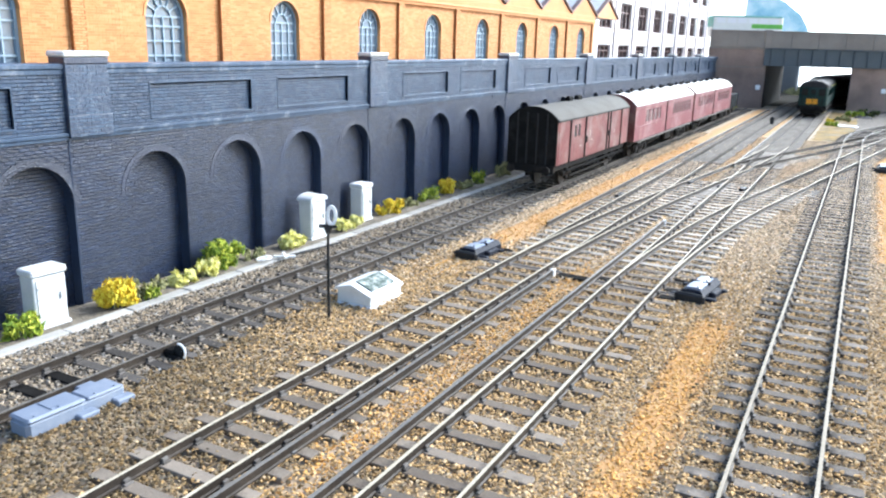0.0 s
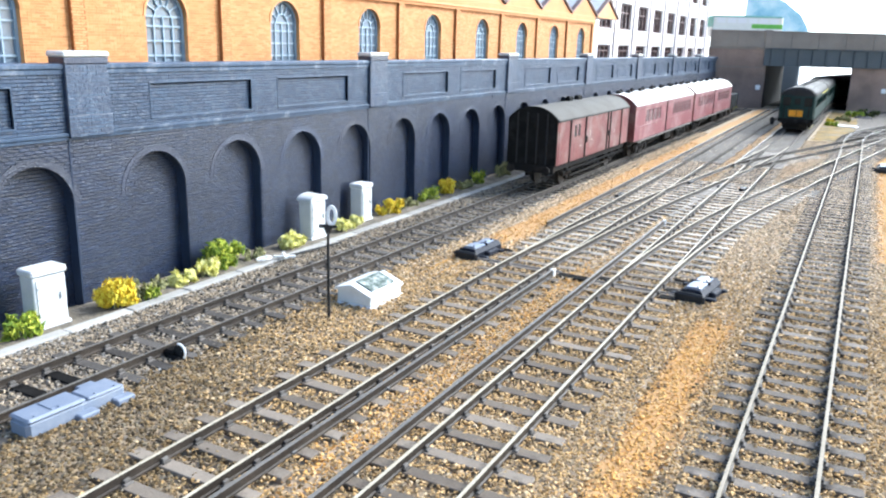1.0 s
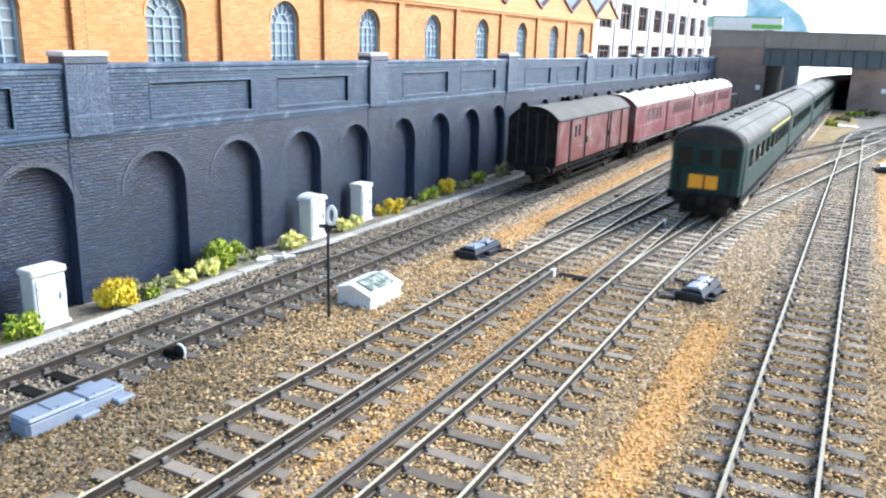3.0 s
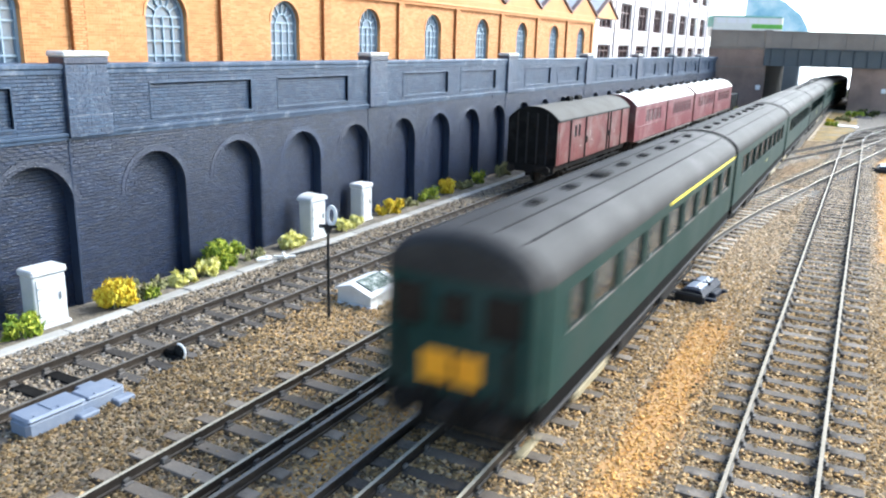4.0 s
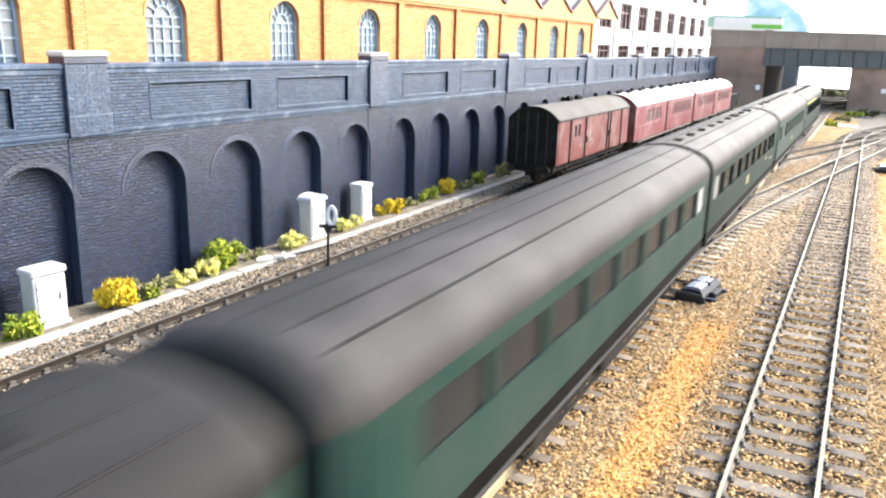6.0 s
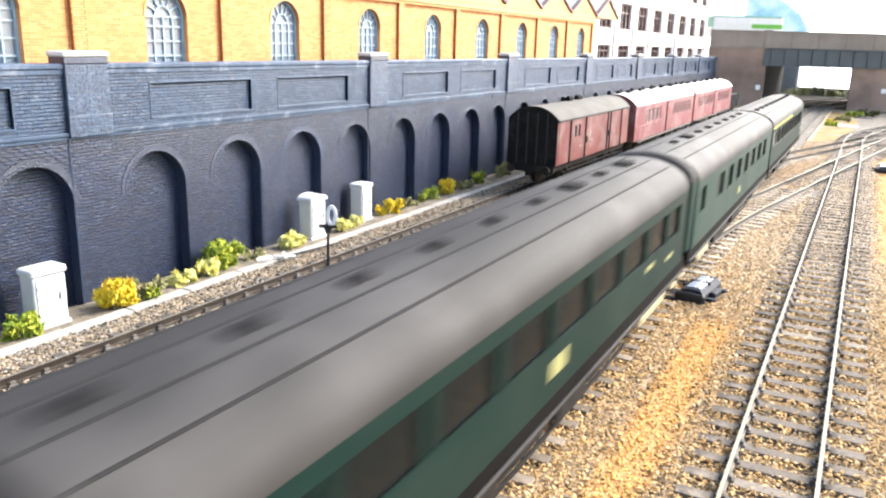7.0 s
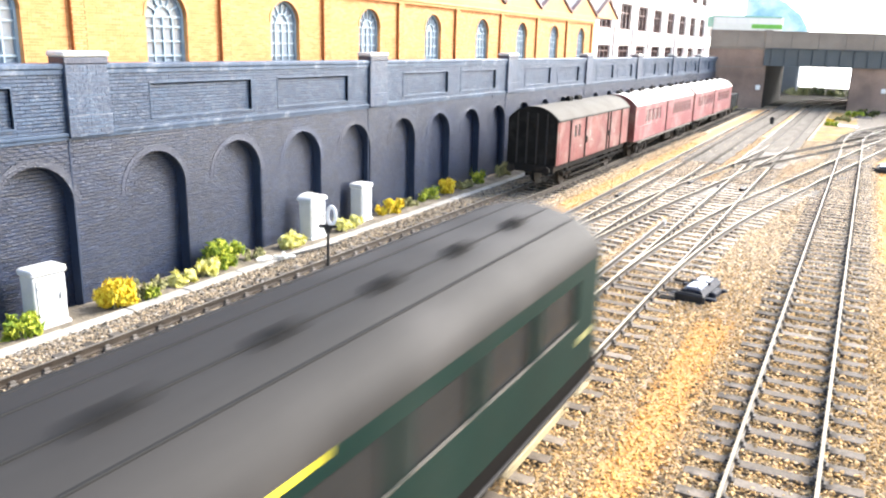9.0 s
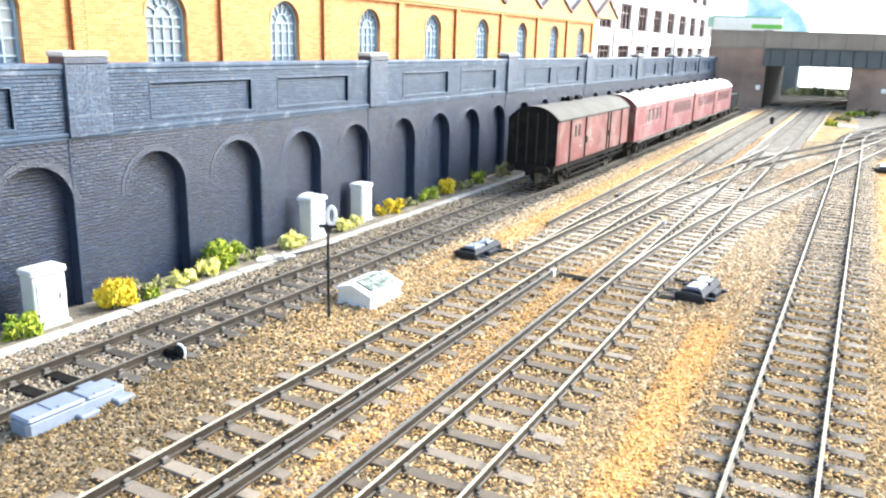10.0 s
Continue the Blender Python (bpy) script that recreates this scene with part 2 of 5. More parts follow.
SOLEBAR = surface("dusty_brown_solebar", [(0.003058, 0.002785, 0.002703), (0.006115, 0.005569, 0.005405), (0.01048, 0.009749, 0.009333)], 0.8, gloss=0.05, scale=60, bump=0.2)
LETTERING = surface("worn_pale_lettering", [(0.2, 0.11, 0.1), (0.42, 0.34, 0.31)], 0.7, scale=500, bump=0.0)
FADEDYELLOW = surface("faded_cream_lettering", [(0.17, 0.17, 0.06), (0.30, 0.29, 0.12)], 0.6, scale=400, bump=0.0)
UNDER = surface("underframe_black", [(0.009, 0.0085, 0.008), (0.024, 0.021, 0.019)], 0.8, gloss=0.12, scale=150, bump=0.3, dirt=(0.055, 0.043, 0.032), dirt_scale=150, dirt_at=(0.55, 0.8))
SHOEBEAM = surface("cream_shoe_beam", [(0.238, 0.196, 0.105), (0.35, 0.294, 0.175)], 0.7, scale=200)
WHEEL = surface("grimy_wheel_steel", [(0.02, 0.018, 0.016), (0.06, 0.052, 0.045)], 0.6, 0.5)
COACHPANE = surface("dark_dusty_coach_glass", [(0.00663, 0.007446, 0.007166), (0.01105, 0.01268, 0.01213)], 0.15, scale=40, bump=0.0, gloss=0.08)
DUSTPANE = surface("grey_dusty_coach_glass", [(0.01831, 0.01869, 0.01874), (0.02995, 0.03101, 0.03096)], 0.18, scale=40, bump=0.0, gloss=0.1)
INTERIOR = surface("coach_interior", [(0.13, 0.126, 0.12), (0.21, 0.205, 0.195)], 0.7, scale=40)
CABGLASS = surface("cab_window_glass", [(0.004, 0.004, 0.005), (0.009, 0.009, 0.01)], 0.25, bump=0.0, gloss=0.2)
CLEAR = surface("coach_glass", [(0.9, 0.92, 0.92), (0.96, 0.97, 0.97)], 0.05, scale=20, bump=0.0, transmit=0.9)
KERB = surface("pale_concrete_kerb", [(0.255, 0.2465, 0.2253), (0.425, 0.4123, 0.3825)], 0.85, pieces=0.3, scale=200, bump=0.4, dirt=(0.3, 0.27, 0.22), dirt_scale=150, dirt_at=(0.55, 0.8))
DIRT = surface("earth_verge", [(0.07, 0.06, 0.05), (0.16, 0.135, 0.10), (0.25, 0.21, 0.16)], 0.95, scale=200, fine=1200, bump=0.8, spread=(0.35, 0.65))
WHITEPAINT = surface("white_painted_cabinet", [(0.55, 0.561, 0.561), (0.682, 0.693, 0.693)], 0.6, scale=120, fine=900, bump=0.2, dirt=(0.38, 0.375, 0.36), dirt_scale=130, dirt_at=(0.58, 0.85))
MOSS = surface("mossy_roof_slab", [(0.04, 0.064, 0.052), (0.128, 0.16, 0.14), (0.36, 0.376, 0.36)], 0.85, scale=420, fine=1500, bump=0.6, spread=(0.4, 0.6))
BLUEGREY = surface("pale_blue_grey_paint", [(0.1527, 0.1845, 0.2462), (0.2162, 0.248, 0.3062)], 0.55, scale=120, bump=0.15, dirt=(0.26, 0.28, 0.32), dirt_scale=120, dirt_at=(0.58, 0.85))
MOTORBLUE = surface("dark_blue_motor_case", [(0.006, 0.008, 0.015), (0.013, 0.017, 0.03)], 0.7, gloss=0.2, scale=150)
MOTORLID = surface("blue_grey_motor_lid", [(0.1516, 0.1895, 0.2577), (0.2577, 0.2957, 0.364)], 0.4, scale=150, bump=0.1)
SIGNBLACK = surface("black_enamel", [(0.012, 0.012, 0.013), (0.025, 0.025, 0.026)], 0.6, gloss=0.25)
SIGNWHITE = surface("white_enamel", [(0.78, 0.78, 0.77), (0.85, 0.85, 0.84)], 0.5)
YELLOWLEAF = surface("yellow_bush_foam", [(0.522, 0.3312, 0.01), (0.684, 0.4968, 0.02), (0.72, 0.6072, 0.06)], 0.9, pieces=0.6, bump=0.5)
LEMONLEAF = surface("pale_yellow_foam", [(0.52, 0.48, 0.10), (0.70, 0.66, 0.20), (0.78, 0.74, 0.32)], 0.9, pieces=0.6, bump=0.5)
LIMELEAF = surface("lime_green_foam", [(0.10, 0.16, 0.012), (0.26, 0.34, 0.025), (0.44, 0.46, 0.05)], 0.9, pieces=0.7, bump=0.5)
DEEPLEAF = surface("dark_green_foam", [(0.02, 0.03, 0.012), (0.06, 0.075, 0.02), (0.16, 0.16, 0.04)], 0.9, pieces=0.7, bump=0.5)
OLIVELEAF = surface("dry_olive_foam", [(0.12, 0.12, 0.045), (0.26, 0.25, 0.10), (0.36, 0.34, 0.16)], 0.9, pieces=0.7, bump=0.5)
BUSGREEN = surface("bus_green", [(0.10, 0.42, 0.05), (0.2, 0.55, 0.08)], 0.4)
BUSTEAL = surface("bus_teal", [(0.10, 0.36, 0.28), (0.2, 0.46, 0.38)], 0.4)
BUSCREAM = surface("bus_cream", [(0.74, 0.74, 0.68), (0.82, 0.82, 0.76)], 0.4)
BLUEGLASS = surface("pale_blue_glass", [(0.16, 0.42, 0.62), (0.42, 0.72, 0.84), (0.85, 0.93, 0.95)], 0.12, scale=16, spread=(0.4, 0.6), bump=0.0, transmit=0.2)
WHITEBOARD = surface("white_board", [(0.80, 0.80, 0.80), (0.86, 0.86, 0.86)], 0.8, scale=10, bump=0.05)
# Glow for the far window wall, and for the white board that is no lamp.
WHITEGLOW = glow("white_backdrop_glow", (1.0, 1.0, 1.0), 1.25)


# ---- building blocks ----
class Shape:
    """A mesh in the making, in millimetres."""

    def __init__(self):
        self.v, self.f, self.s = [], [], []

    def add(self, verts, faces, slot=0):
        n = len(self.v)
        self.v += [tuple(q) for q in verts]
        self.f += [tuple(i + n for i in f) for f in faces]
        self.s += [slot] * len(faces)
        return self

    def box(self, x0, x1, y0, y1, z0, z1, c=0.0, slot=0):
        """A box with its edges cut by c."""
        if c <= 0:
            v = [(x, y, z) for x in (x0, x1) for y in (y0, y1) for z in (z0, z1)]
            return self.add(v, [(0, 1, 3, 2), (4, 6, 7, 5), (0, 4, 5, 1), (2, 3, 7, 6), (0, 2, 6, 4), (1, 5, 7, 3)], slot)
        lo, hi, v, key = (x0, y0, z0), (x1, y1, z1), [], {}
        for i in range(8):
            s = ((i >> 2) & 1, (i >> 1) & 1, i & 1)
            for a in range(3):
                q = []
                for k in range(3):
                    w = hi[k] if s[k] else lo[k]
                    q.append(w if k == a else w + (-c if s[k] else c))
                key[s, a] = len(v)
                v.append(q)
        f = []
        for a in range(3):
            b, d = (a + 1) % 3, (a + 2) % 3
            for side in (0, 1):
                loop = []
                for sb, sd in ((0, 0), (1, 0), (1, 1), (0, 1)):
                    s = [0, 0, 0]
                    s[a], s[b], s[d] = side, sb, sd
                    loop.append(key[tuple(s), a])
                f.append(loop if side else loop[::-1])
            for sb in (0, 1):
                for sd in (0, 1):
                    s0, s1 = [0, 0, 0], [0, 0, 0]
                    s1[a] = 1
                    for s in (s0, s1):
                        s[b], s[d] = sb, sd
                    loop = [key[tuple(s0), b], key[tuple(s1), b], key[tuple(s1), d], key[tuple(s0), d]]
                    f.append(loop if sb == sd else loop[::-1])
        for i in range(8):
            s = ((i >> 2) & 1, (i >> 1) & 1, i & 1)
            loop = [key[s, a] for a in range(3)]
            f.append(loop if sum(s) % 2 else loop[::-1])
        return self.add(v, f, slot)

    def prism(self, profile, y0, y1, slot=0, caps=True):
        """A closed outline of (x, z), drawn along y."""
        n = len(profile)
        v = [(x, y0, z) for x, z in profile] + [(x, y1, z) for x, z in profile]
        f = [(i, (i + 1) % n, n + (i + 1) % n, n + i) for i in range(n)]
        if caps:
            f += [tuple(range(n))[::-1], tuple(range(n, 2 * n))]
        return self.add(v, f, slot)

    def slab(self, outline, x0, x1, slot=0):
        """A closed outline of (y, z), drawn along x."""
        n = len(outline)
        v = [(x0, y, z) for y, z in outline] + [(x1, y, z) for y, z in outline]
        f = [(i, (i + 1) % n, n + (i + 1) % n, n + i) for i in range(n)]
        return self.add(v, f + [tuple(range(n))[::-1], tuple(range(n, 2 * n))], slot)

    def tube(self, p, q, r0, r1=None, n=10, slot=0):
        p, q, r1 = Vector(p), Vector(q), r0 if r1 is None else r1
        w = (q - p).normalized()
        a = w.orthogonal().normalized()
        b = w.cross(a)
        ring = [(math.cos(6.28318 * i / n), math.sin(6.28318 * i / n)) for i in range(n)]
        v = [p + (a * c + b * s) * r0 for c, s in ring] + [q + (a * c + b * s) * r1 for c, s in ring]
        f = [(i, (i + 1) % n, n + (i + 1) % n, n + i) for i in range(n)]
        return self.add(v, f + [tuple(range(n))[::-1], tuple(range(n, 2 * n))], slot)

    def band(self, inner, outer, x0, x1, slot=0):
        """A strip between two open lines of (y, z), from x0 to x1."""
        n = len(inner)
        v = [(x, y, z) for x in (x0, x1) for line in (inner, outer) for y, z in line]
        f = []
        for i in range(n - 1):
            a, b, c, d = i, n + i, 2 * n + i, 3 * n + i
            f += [(a, a + 1, b + 1, b), (c, d, d + 1, c + 1), (a, c, c + 1, a + 1), (b, b + 1, d + 1, d)]
        for i in (0, n - 1):
            f.append((i, n + i, 3 * n + i, 2 * n + i))
        return self.add(v, f, slot)

    def mesh(self, name, *mats):
        me = bpy.data.meshes.new(name)
        me.from_pydata([(x * MM, y * MM, z * MM) for x, y, z in self.v], [], self.f)
        for m in mats:
            me.materials.append(m)
        if len(mats) > 1:
            me.polygons.foreach_set("material_index", self.s)
        bm = bmesh.new()
        bm.from_mesh(me)
        bmesh.ops.recalc_face_normals(bm, faces=bm.faces)
        bm.to_mesh(me)
        bm.free()
        me.update()
        return me


def part(name, shape, mats, parent=None, label="", smooth=False):
    """One mesh object; shape is a Shape or a mesh that is shared."""
    mats = mats if isinstance(mats, tuple) else (mats,)
    me = shape.mesh(name, *mats) if isinstance(shape, Shape) else shape
    if smooth:
        me.set_sharp_from_angle(angle=radians(35))
    ob = new(name, me)
    if parent is not None:
        ob.parent = parent
    return tagged(ob, label) if label else ob


def thing(name, at, label, category, group="", turn=0.0, kind=""):
    """An Empty at a thing's base, in millimetres."""
    ob = new(name)
    ob.empty_display_size = 0.005
    ob.matrix_world = pose(at[0] * MM, at[1] * MM, at[2] * MM, 0, 0, turn)
    return tagged(ob, label, category, group, kind)


def many_boxes(name, rows, mat):
    """Boxes open at the back, from rows x0 x1 y0 y1 z0 z1, joined into one mesh; x1 is the face."""
    r = np.asarray(rows, float) * MM
    n = len(r)
    v = np.empty((n, 8, 3))
    for k, (i, j, l) in enumerate([(0, 2, 4), (0, 3, 4), (0, 3, 5), (0, 2, 5), (1, 2, 4), (1, 3, 4), (1, 3, 5), (1, 2, 5)]):
        v[:, k, 0], v[:, k, 1], v[:, k, 2] = r[:, i], r[:, j], r[:, l]
    q = np.array([(4, 5, 6, 7), (0, 1, 5, 4), (1, 2, 6, 5), (2, 3, 7, 6), (3, 0, 4, 7)])
    f = (np.arange(n)[:, None, None] * 8 + q[None]).reshape(-1, 4)
    return raw_mesh(name, v.reshape(-1, 3), f, mat)


def raw_mesh(name, v, f, mat):
    me = bpy.data.meshes.new(name)
    k = f.shape[1]
    me.vertices.add(len(v))
    me.vertices.foreach_set("co", np.ascontiguousarray(v, dtype=np.float32).ravel())
    me.loops.add(f.size)
    me.loops.foreach_set("vertex_index", np.ascontiguousarray(f, dtype=np.int32).ravel())
    me.polygons.add(len(f))
    me.polygons.foreach_set("loop_start", np.arange(0, f.size, k, dtype=np.int32))
    me.polygons.foreach_set("loop_total", np.full(len(f), k, dtype=np.int32))
    me.materials.append(mat)
    me.update(calc_edges=True)
    me.validate()
    me.shade_flat()
    return me


# ---- the plan ----
XA, XB, XC, XD = -174.5, -112.5, -67.4, -6.3
RAIL = 4.0
PHASE_B, PHASE_C = 0.25, -0.24
BEND, RADIUS = 1440.0, 800.0


def along_c(s):
    """Place and heading (radians) at s millimetres along the main line."""
    if s <= BEND:
        return XC, s, 0.0
    a = (s - BEND) / RADIUS
    return XC + RADIUS * (1 - math.cos(a)), BEND + RADIUS * math.sin(a), a


def along_b(s):
    if s <= BEND:
        return XB, s, 0.0
    r = RADIUS + XC - XB
    a = (s - BEND) / r
    return XB + r * (1 - math.cos(a)), BEND + r * math.sin(a), a


def along_a(s):
    return XA, s, 0.0


def along_d(s):
    if s <= 900:
        return XD + 0.55 * math.exp(-(s - 60) / 110), s, 0.0
    a = (s - 900) / 700.0
    return XD + 700 * (1 - math.cos(a)), 900 + 700 * math.sin(a), a


def along_bc(s):
    """The crossover between the two main lines."""
    u = (s - 270) / 540
    return XB + 45.1 * u * u * (3 - 2 * u), s, math.atan(45.1 * 6 * u * (1 - u) / 540)


def along_cd(s):
    """The connection that leaves the main line and crosses the goods line."""
    if s < 480:
        return XC + 0.000405 * (s - 270) ** 2, s, math.atan(0.00081 * (s - 270))
    return XC + 17.9 + 0.17 * (s - 480), s, math.atan(0.17)


def along_branch(s):
    """The second connection, farther off."""
    if 60 < s < 560:
        return XC + 0.0009 * (s - 600) ** 2, s, math.atan(0.0018 * (s - 600))
    return XC + 23.0 + 0.288 * (s - 760), s, math.atan(0.288)


# ---- ground ----
ground = part("ground", Shape().box(-520, 820, -1760, 2560, -40, 0.1), BED)
tagged(ground, "brown and grey ballast spread over the baseboard", "ground", kind="structure")


def strip(name, x0, x1, y0, y1, z, mat, label):
    """A long low bed with an uneven edge."""
    rnd = random.Random(name)
    n = int((y1 - y0) / 9)
    left, right = [], []
    for i in range(n + 1):
        y = y0 + (y1 - y0) * i / n
        left.append((x0 + rnd.uniform(-1.6, 1.6), y, z))
        right.append((x1 + rnd.uniform(-1.6, 1.6), y, z))
    s = Shape().add(left + right, [(i, i + 1, n + 2 + i, n + 1 + i) for i in range(n)])
    s.add([(x, y, 0.05) for x, y, _ in left] + [(x, y, 0.05) for x, y, _ in right], [])
    m = 2 * (n + 1)
    s.f += [(i, i + 1, m + i + 1, m + i) for i in range(n)] + [(n + 1 + i, n + 2 + i, m + n + 2 + i, m + n + 1 + i) for i in range(n)]
    s.s += [0] * (2 * n)
    return tagged(part(name, s, mat), label, "gravel path", kind="structure")


strip("cess_path", -40, -28.5, 60, 262, 0.7, PATHBED, "golden fine gravel path between the tracks")
strip("cess_path", -150, -133, 300, 1330, 0.45, PATHBED, "golden fine gravel path between siding and main line")
strip("cess_path", -99, -91, 560, 1250, 0.45, PATHBED, "golden gravel strip between the two main lines")
strip("cess_path", 14, 60, 380, 900, 0.45, PATHBED, "golden fine gravel beside the goods line")
strip("cess_path", -46, -8, 880, 1400, 0.45, BANK, "yellow-green scrubby bank before the bridge")
strip("cess_path", -8, 90, 885, 1450, 0.4, GREYBED, "grey ballast shoulder before the bridge")
for x in (XB, XC):
    strip("grey_bed", x - 17.0, x + 17.0, 655, 1440, 1.66, FARBED, "pale grey ballast filled up round the sleepers")
# Cinder strip with the shade round the bridge put into its dark colour.
strip("cinder_bed", -320, 330, 1452, 2540, 0.3, CINDER, "cinder ballast beyond the bridge, darkened with painted shade")
strip("cess_path", -50, -30, 560, 720, 0.45, PATHBED, "golden gravel patch beside the junction")


NOISE = np.random.RandomState(8)


def near_sleeper(x, y):
    """True where a sleeper of the straight tracks lies."""
    hit = np.zeros(len(x), bool)
    for cx, pitch, phase in ((XA, 9.6, 0.0), (XB, 9.6, PHASE_B), (XC, 9.6, PHASE_C), (XD, 8.6, 0.0)):
        hit |= (np.abs(x - cx) < 16.6 + NOISE.normal(0, 0.9, len(x))) & (np.abs((y / pitch - phase) % 1 - 0.5) * pitch < 1.7 + NOISE.normal(0, 0.18, len(x))) & (NOISE.uniform(0, 1, len(x)) > (0.1 if cx == XD else 0.035))
    return hit


def stones(name, x0, x1, y0, y1, step, size, z, mat, seed, keep):
    """Loose stones, each a bent octahedron, over a rectangle."""
    rs = np.random.RandomState(seed)
    gx, gy = np.meshgrid(np.arange(x0, x1, step), np.arange(y0, y1, step))
    x, y = gx.ravel() + rs.uniform(-0.6, 0.6, gx.size) * step, gy.ravel() + rs.uniform(-0.6, 0.6, gx.size) * step
    ok = keep(x, y, rs)
    x, y = x[ok], y[ok]
    n = len(x)
    r = size * rs.uniform(0.55, 1.25, n)
    base = np.array([(1, 0, 0), (0, 1, 0), (-1, 0, 0), (0, -1, 0), (0, 0, 1), (0, 0, -1)], float)
    v = base[None] * r[:, None, None] * rs.uniform(0.65, 1.2, (n, 6, 1)) + rs.normal(0, 0.16, (n, 6, 3)) * r[:, None, None]
    a, b = rs.uniform(0, 6.28, n), rs.normal(0, 0.6, n)
    ca, sa, cb, sb = np.cos(a)[:, None], np.sin(a)[:, None], np.cos(b)[:, None], np.sin(b)[:, None]
    vy, vz = v[..., 1] * cb - v[..., 2] * sb, v[..., 1] * sb + v[..., 2] * cb
    vx, vy = v[..., 0] * ca - vy * sa, v[..., 0] * sa + vy * ca
    w = np.stack([vx + x[:, None], vy + y[:, None], vz * 0.65 + (z + rs.uniform(-0.25, 0.3, n))[:, None]], -1) * MM
    q = np.array([(0, 1, 4), (1, 2, 4), (2, 3, 4), (3, 0, 4), (1, 0, 5), (2, 1, 5), (3, 2, 5), (0, 3, 5)])
    f = (np.arange(n)[:, None, None] * 6 + q[None]).reshape(-1, 3)
    return part(name, raw_mesh(name, w.reshape(-1, 3), f, mat), mat)


def in_path(x, y, rs):
    j = rs.normal(0, 1.5, len(x))
    return ((x + j > -40) & (x + j < -28.5) & (y + 6 * j < 262)) | ((x + j > -150) & (x + j < -133) & (y > 290 + 40 * np.sin(x))) | ((x + j > 14) & (y > 380)) | ((x + j > -96.5) & (x + j < -86.5) & (rs.uniform(0, 1, len(x)) > 0.3))


def dim_corner(x, y, rs):
    """Where ballast is browner, and painted darker for light falloff, fading at random."""
    return (170 - y) / 60 + (-95 - x) / 45 + rs.normal(0, 0.45, len(x)) > 1.15


tagged(stones("ballast_stones", -204, -157, 52, 440, 0.86, 0.6, 1.15, DARKSTONE, 7, lambda x, y, rs: ~near_sleeper(x, y) & (x + rs.normal(0, 2.5, len(x)) < -160)),
       "dark sooty ballast stones round the siding", "ballast", kind="stuff")
tagged(stones("ballast_stones", -168, 34, 52, 490, 0.86, 0.6, 1.22, STONE, 3, lambda x, y, rs: (y + rs.normal(0, 55, len(x)) < 300) & ~near_sleeper(x, y) & ~in_path(x, y, rs) & (x + rs.normal(0, 2.5, len(x)) > -160) & ~dim_corner(x, y, rs)),
       "loose brown and grey ballast stones round the sleepers", "ballast", kind="stuff")
tagged(stones("ballast_stones", -168, -70, 52, 220, 0.86, 0.6, 1.22, BROWNSTONE, 13, lambda x, y, rs: ~near_sleeper(x, y) & ~in_path(x, y, rs) & (x + rs.normal(0, 2.5, len(x)) > -160) & dim_corner(x, y, rs)),
       "brown ballast stones beside the long grey case", "ballast", kind="stuff")
tagged(stones("ballast_stones", -160, 34, 190, 900, 1.0, 0.66, 1.12, DUSTLITSTONE, 4, lambda x, y, rs: (y + rs.normal(0, 55, len(x)) > 300) & ~near_sleeper(x, y) & ~in_path(x, y, rs)),
       "loose brown and grey ballast stones farther along the tracks", "ballast", kind="stuff")
tagged(stones("ballast_stones", -204, -158, 440, 900, 1.2, 0.65, 0.6, DARKSTONE, 9, lambda x, y, rs: ~near_sleeper(x, y)),
       "dark sooty ballast stones under the red vehicles", "ballast", kind="stuff")
tagged(stones("fine_gravel", -153, 34, 52, 800, 0.86, 0.52, 0.78, GOLD, 5, lambda x, y, rs: in_path(x, y, rs) & ((y < 300) | (rs.uniform(0, 1, len(x)) < 0.2))),
       "fine golden gravel on the paths between tracks", "gravel", kind="stuff")


# ---- track ----
def rail_line(path, offset, s0, s1, head=0.42, lift=0.0, step=None):
    """One rail of bullhead section along a path: foot, web and head."""
    section = [(-0.6, 1.5), (0.6, 1.5), (0.6, 1.9), (0.25, 2.1), (0.25, 3.1), (head, 3.3), (head, 3.95), (-head, 3.95), (-head, 3.3), (-0.25, 3.1), (-0.25, 2.1), (-0.6, 1.9)]
    straight = step is None
    n = 1 if straight else max(1, int((s1 - s0) / step))
    v, f, slots = [], [], []
    for i in range(n + 1):
        x, y, a = path(s0 + (s1 - s0) * i / n)
        for px, pz in section:
            v.append((x + (px + offset) * math.cos(a), y - (px + offset) * math.sin(a), pz + lift))
    k = len(section)
    for i in range(n):
        for j in range(k):
            f.append((i * k + j, i * k + (j + 1) % k, (i + 1) * k + (j + 1) % k, (i + 1) * k + j))
            slots.append(1 if j == 6 else 0)
    f += [tuple(range(k)), tuple(range(n * k, n * k + k))]
    slots += [0, 0]
    s = Shape()
    s.v, s.f, s.s = v, f, slots
    return s


SLEEPER_MESH = Shape().box(-17.5, 17.5, -1.75, 1.75, -1.0, 1.6, 0.18).mesh("sleeper", SLEEPER)
DARK_SLEEPER_MESH = Shape().box(-17.5, 17.5, -1.75, 1.75, -1.0, 1.5, 0.18).mesh("sleeper", DARKSLEEPER)
GOODS_SLEEPER_MESH = Shape().box(-17.5, 17.5, -1.75, 1.75, -1.0, 1.5, 0.18).mesh("sleeper", GOODSLEEPER)
CHAIR_MESH = Shape().box(-1.6, 1.6, -1.1, 1.1, 1.5, 2.0, 0.15).box(-1.1, -0.4, -0.8, 0.8, 1.9, 2.8, 0.15).box(0.4, 1.1, -0.8, 0.8, 1.9, 2.8, 0.15).mesh("rail_chair", CHAIR)


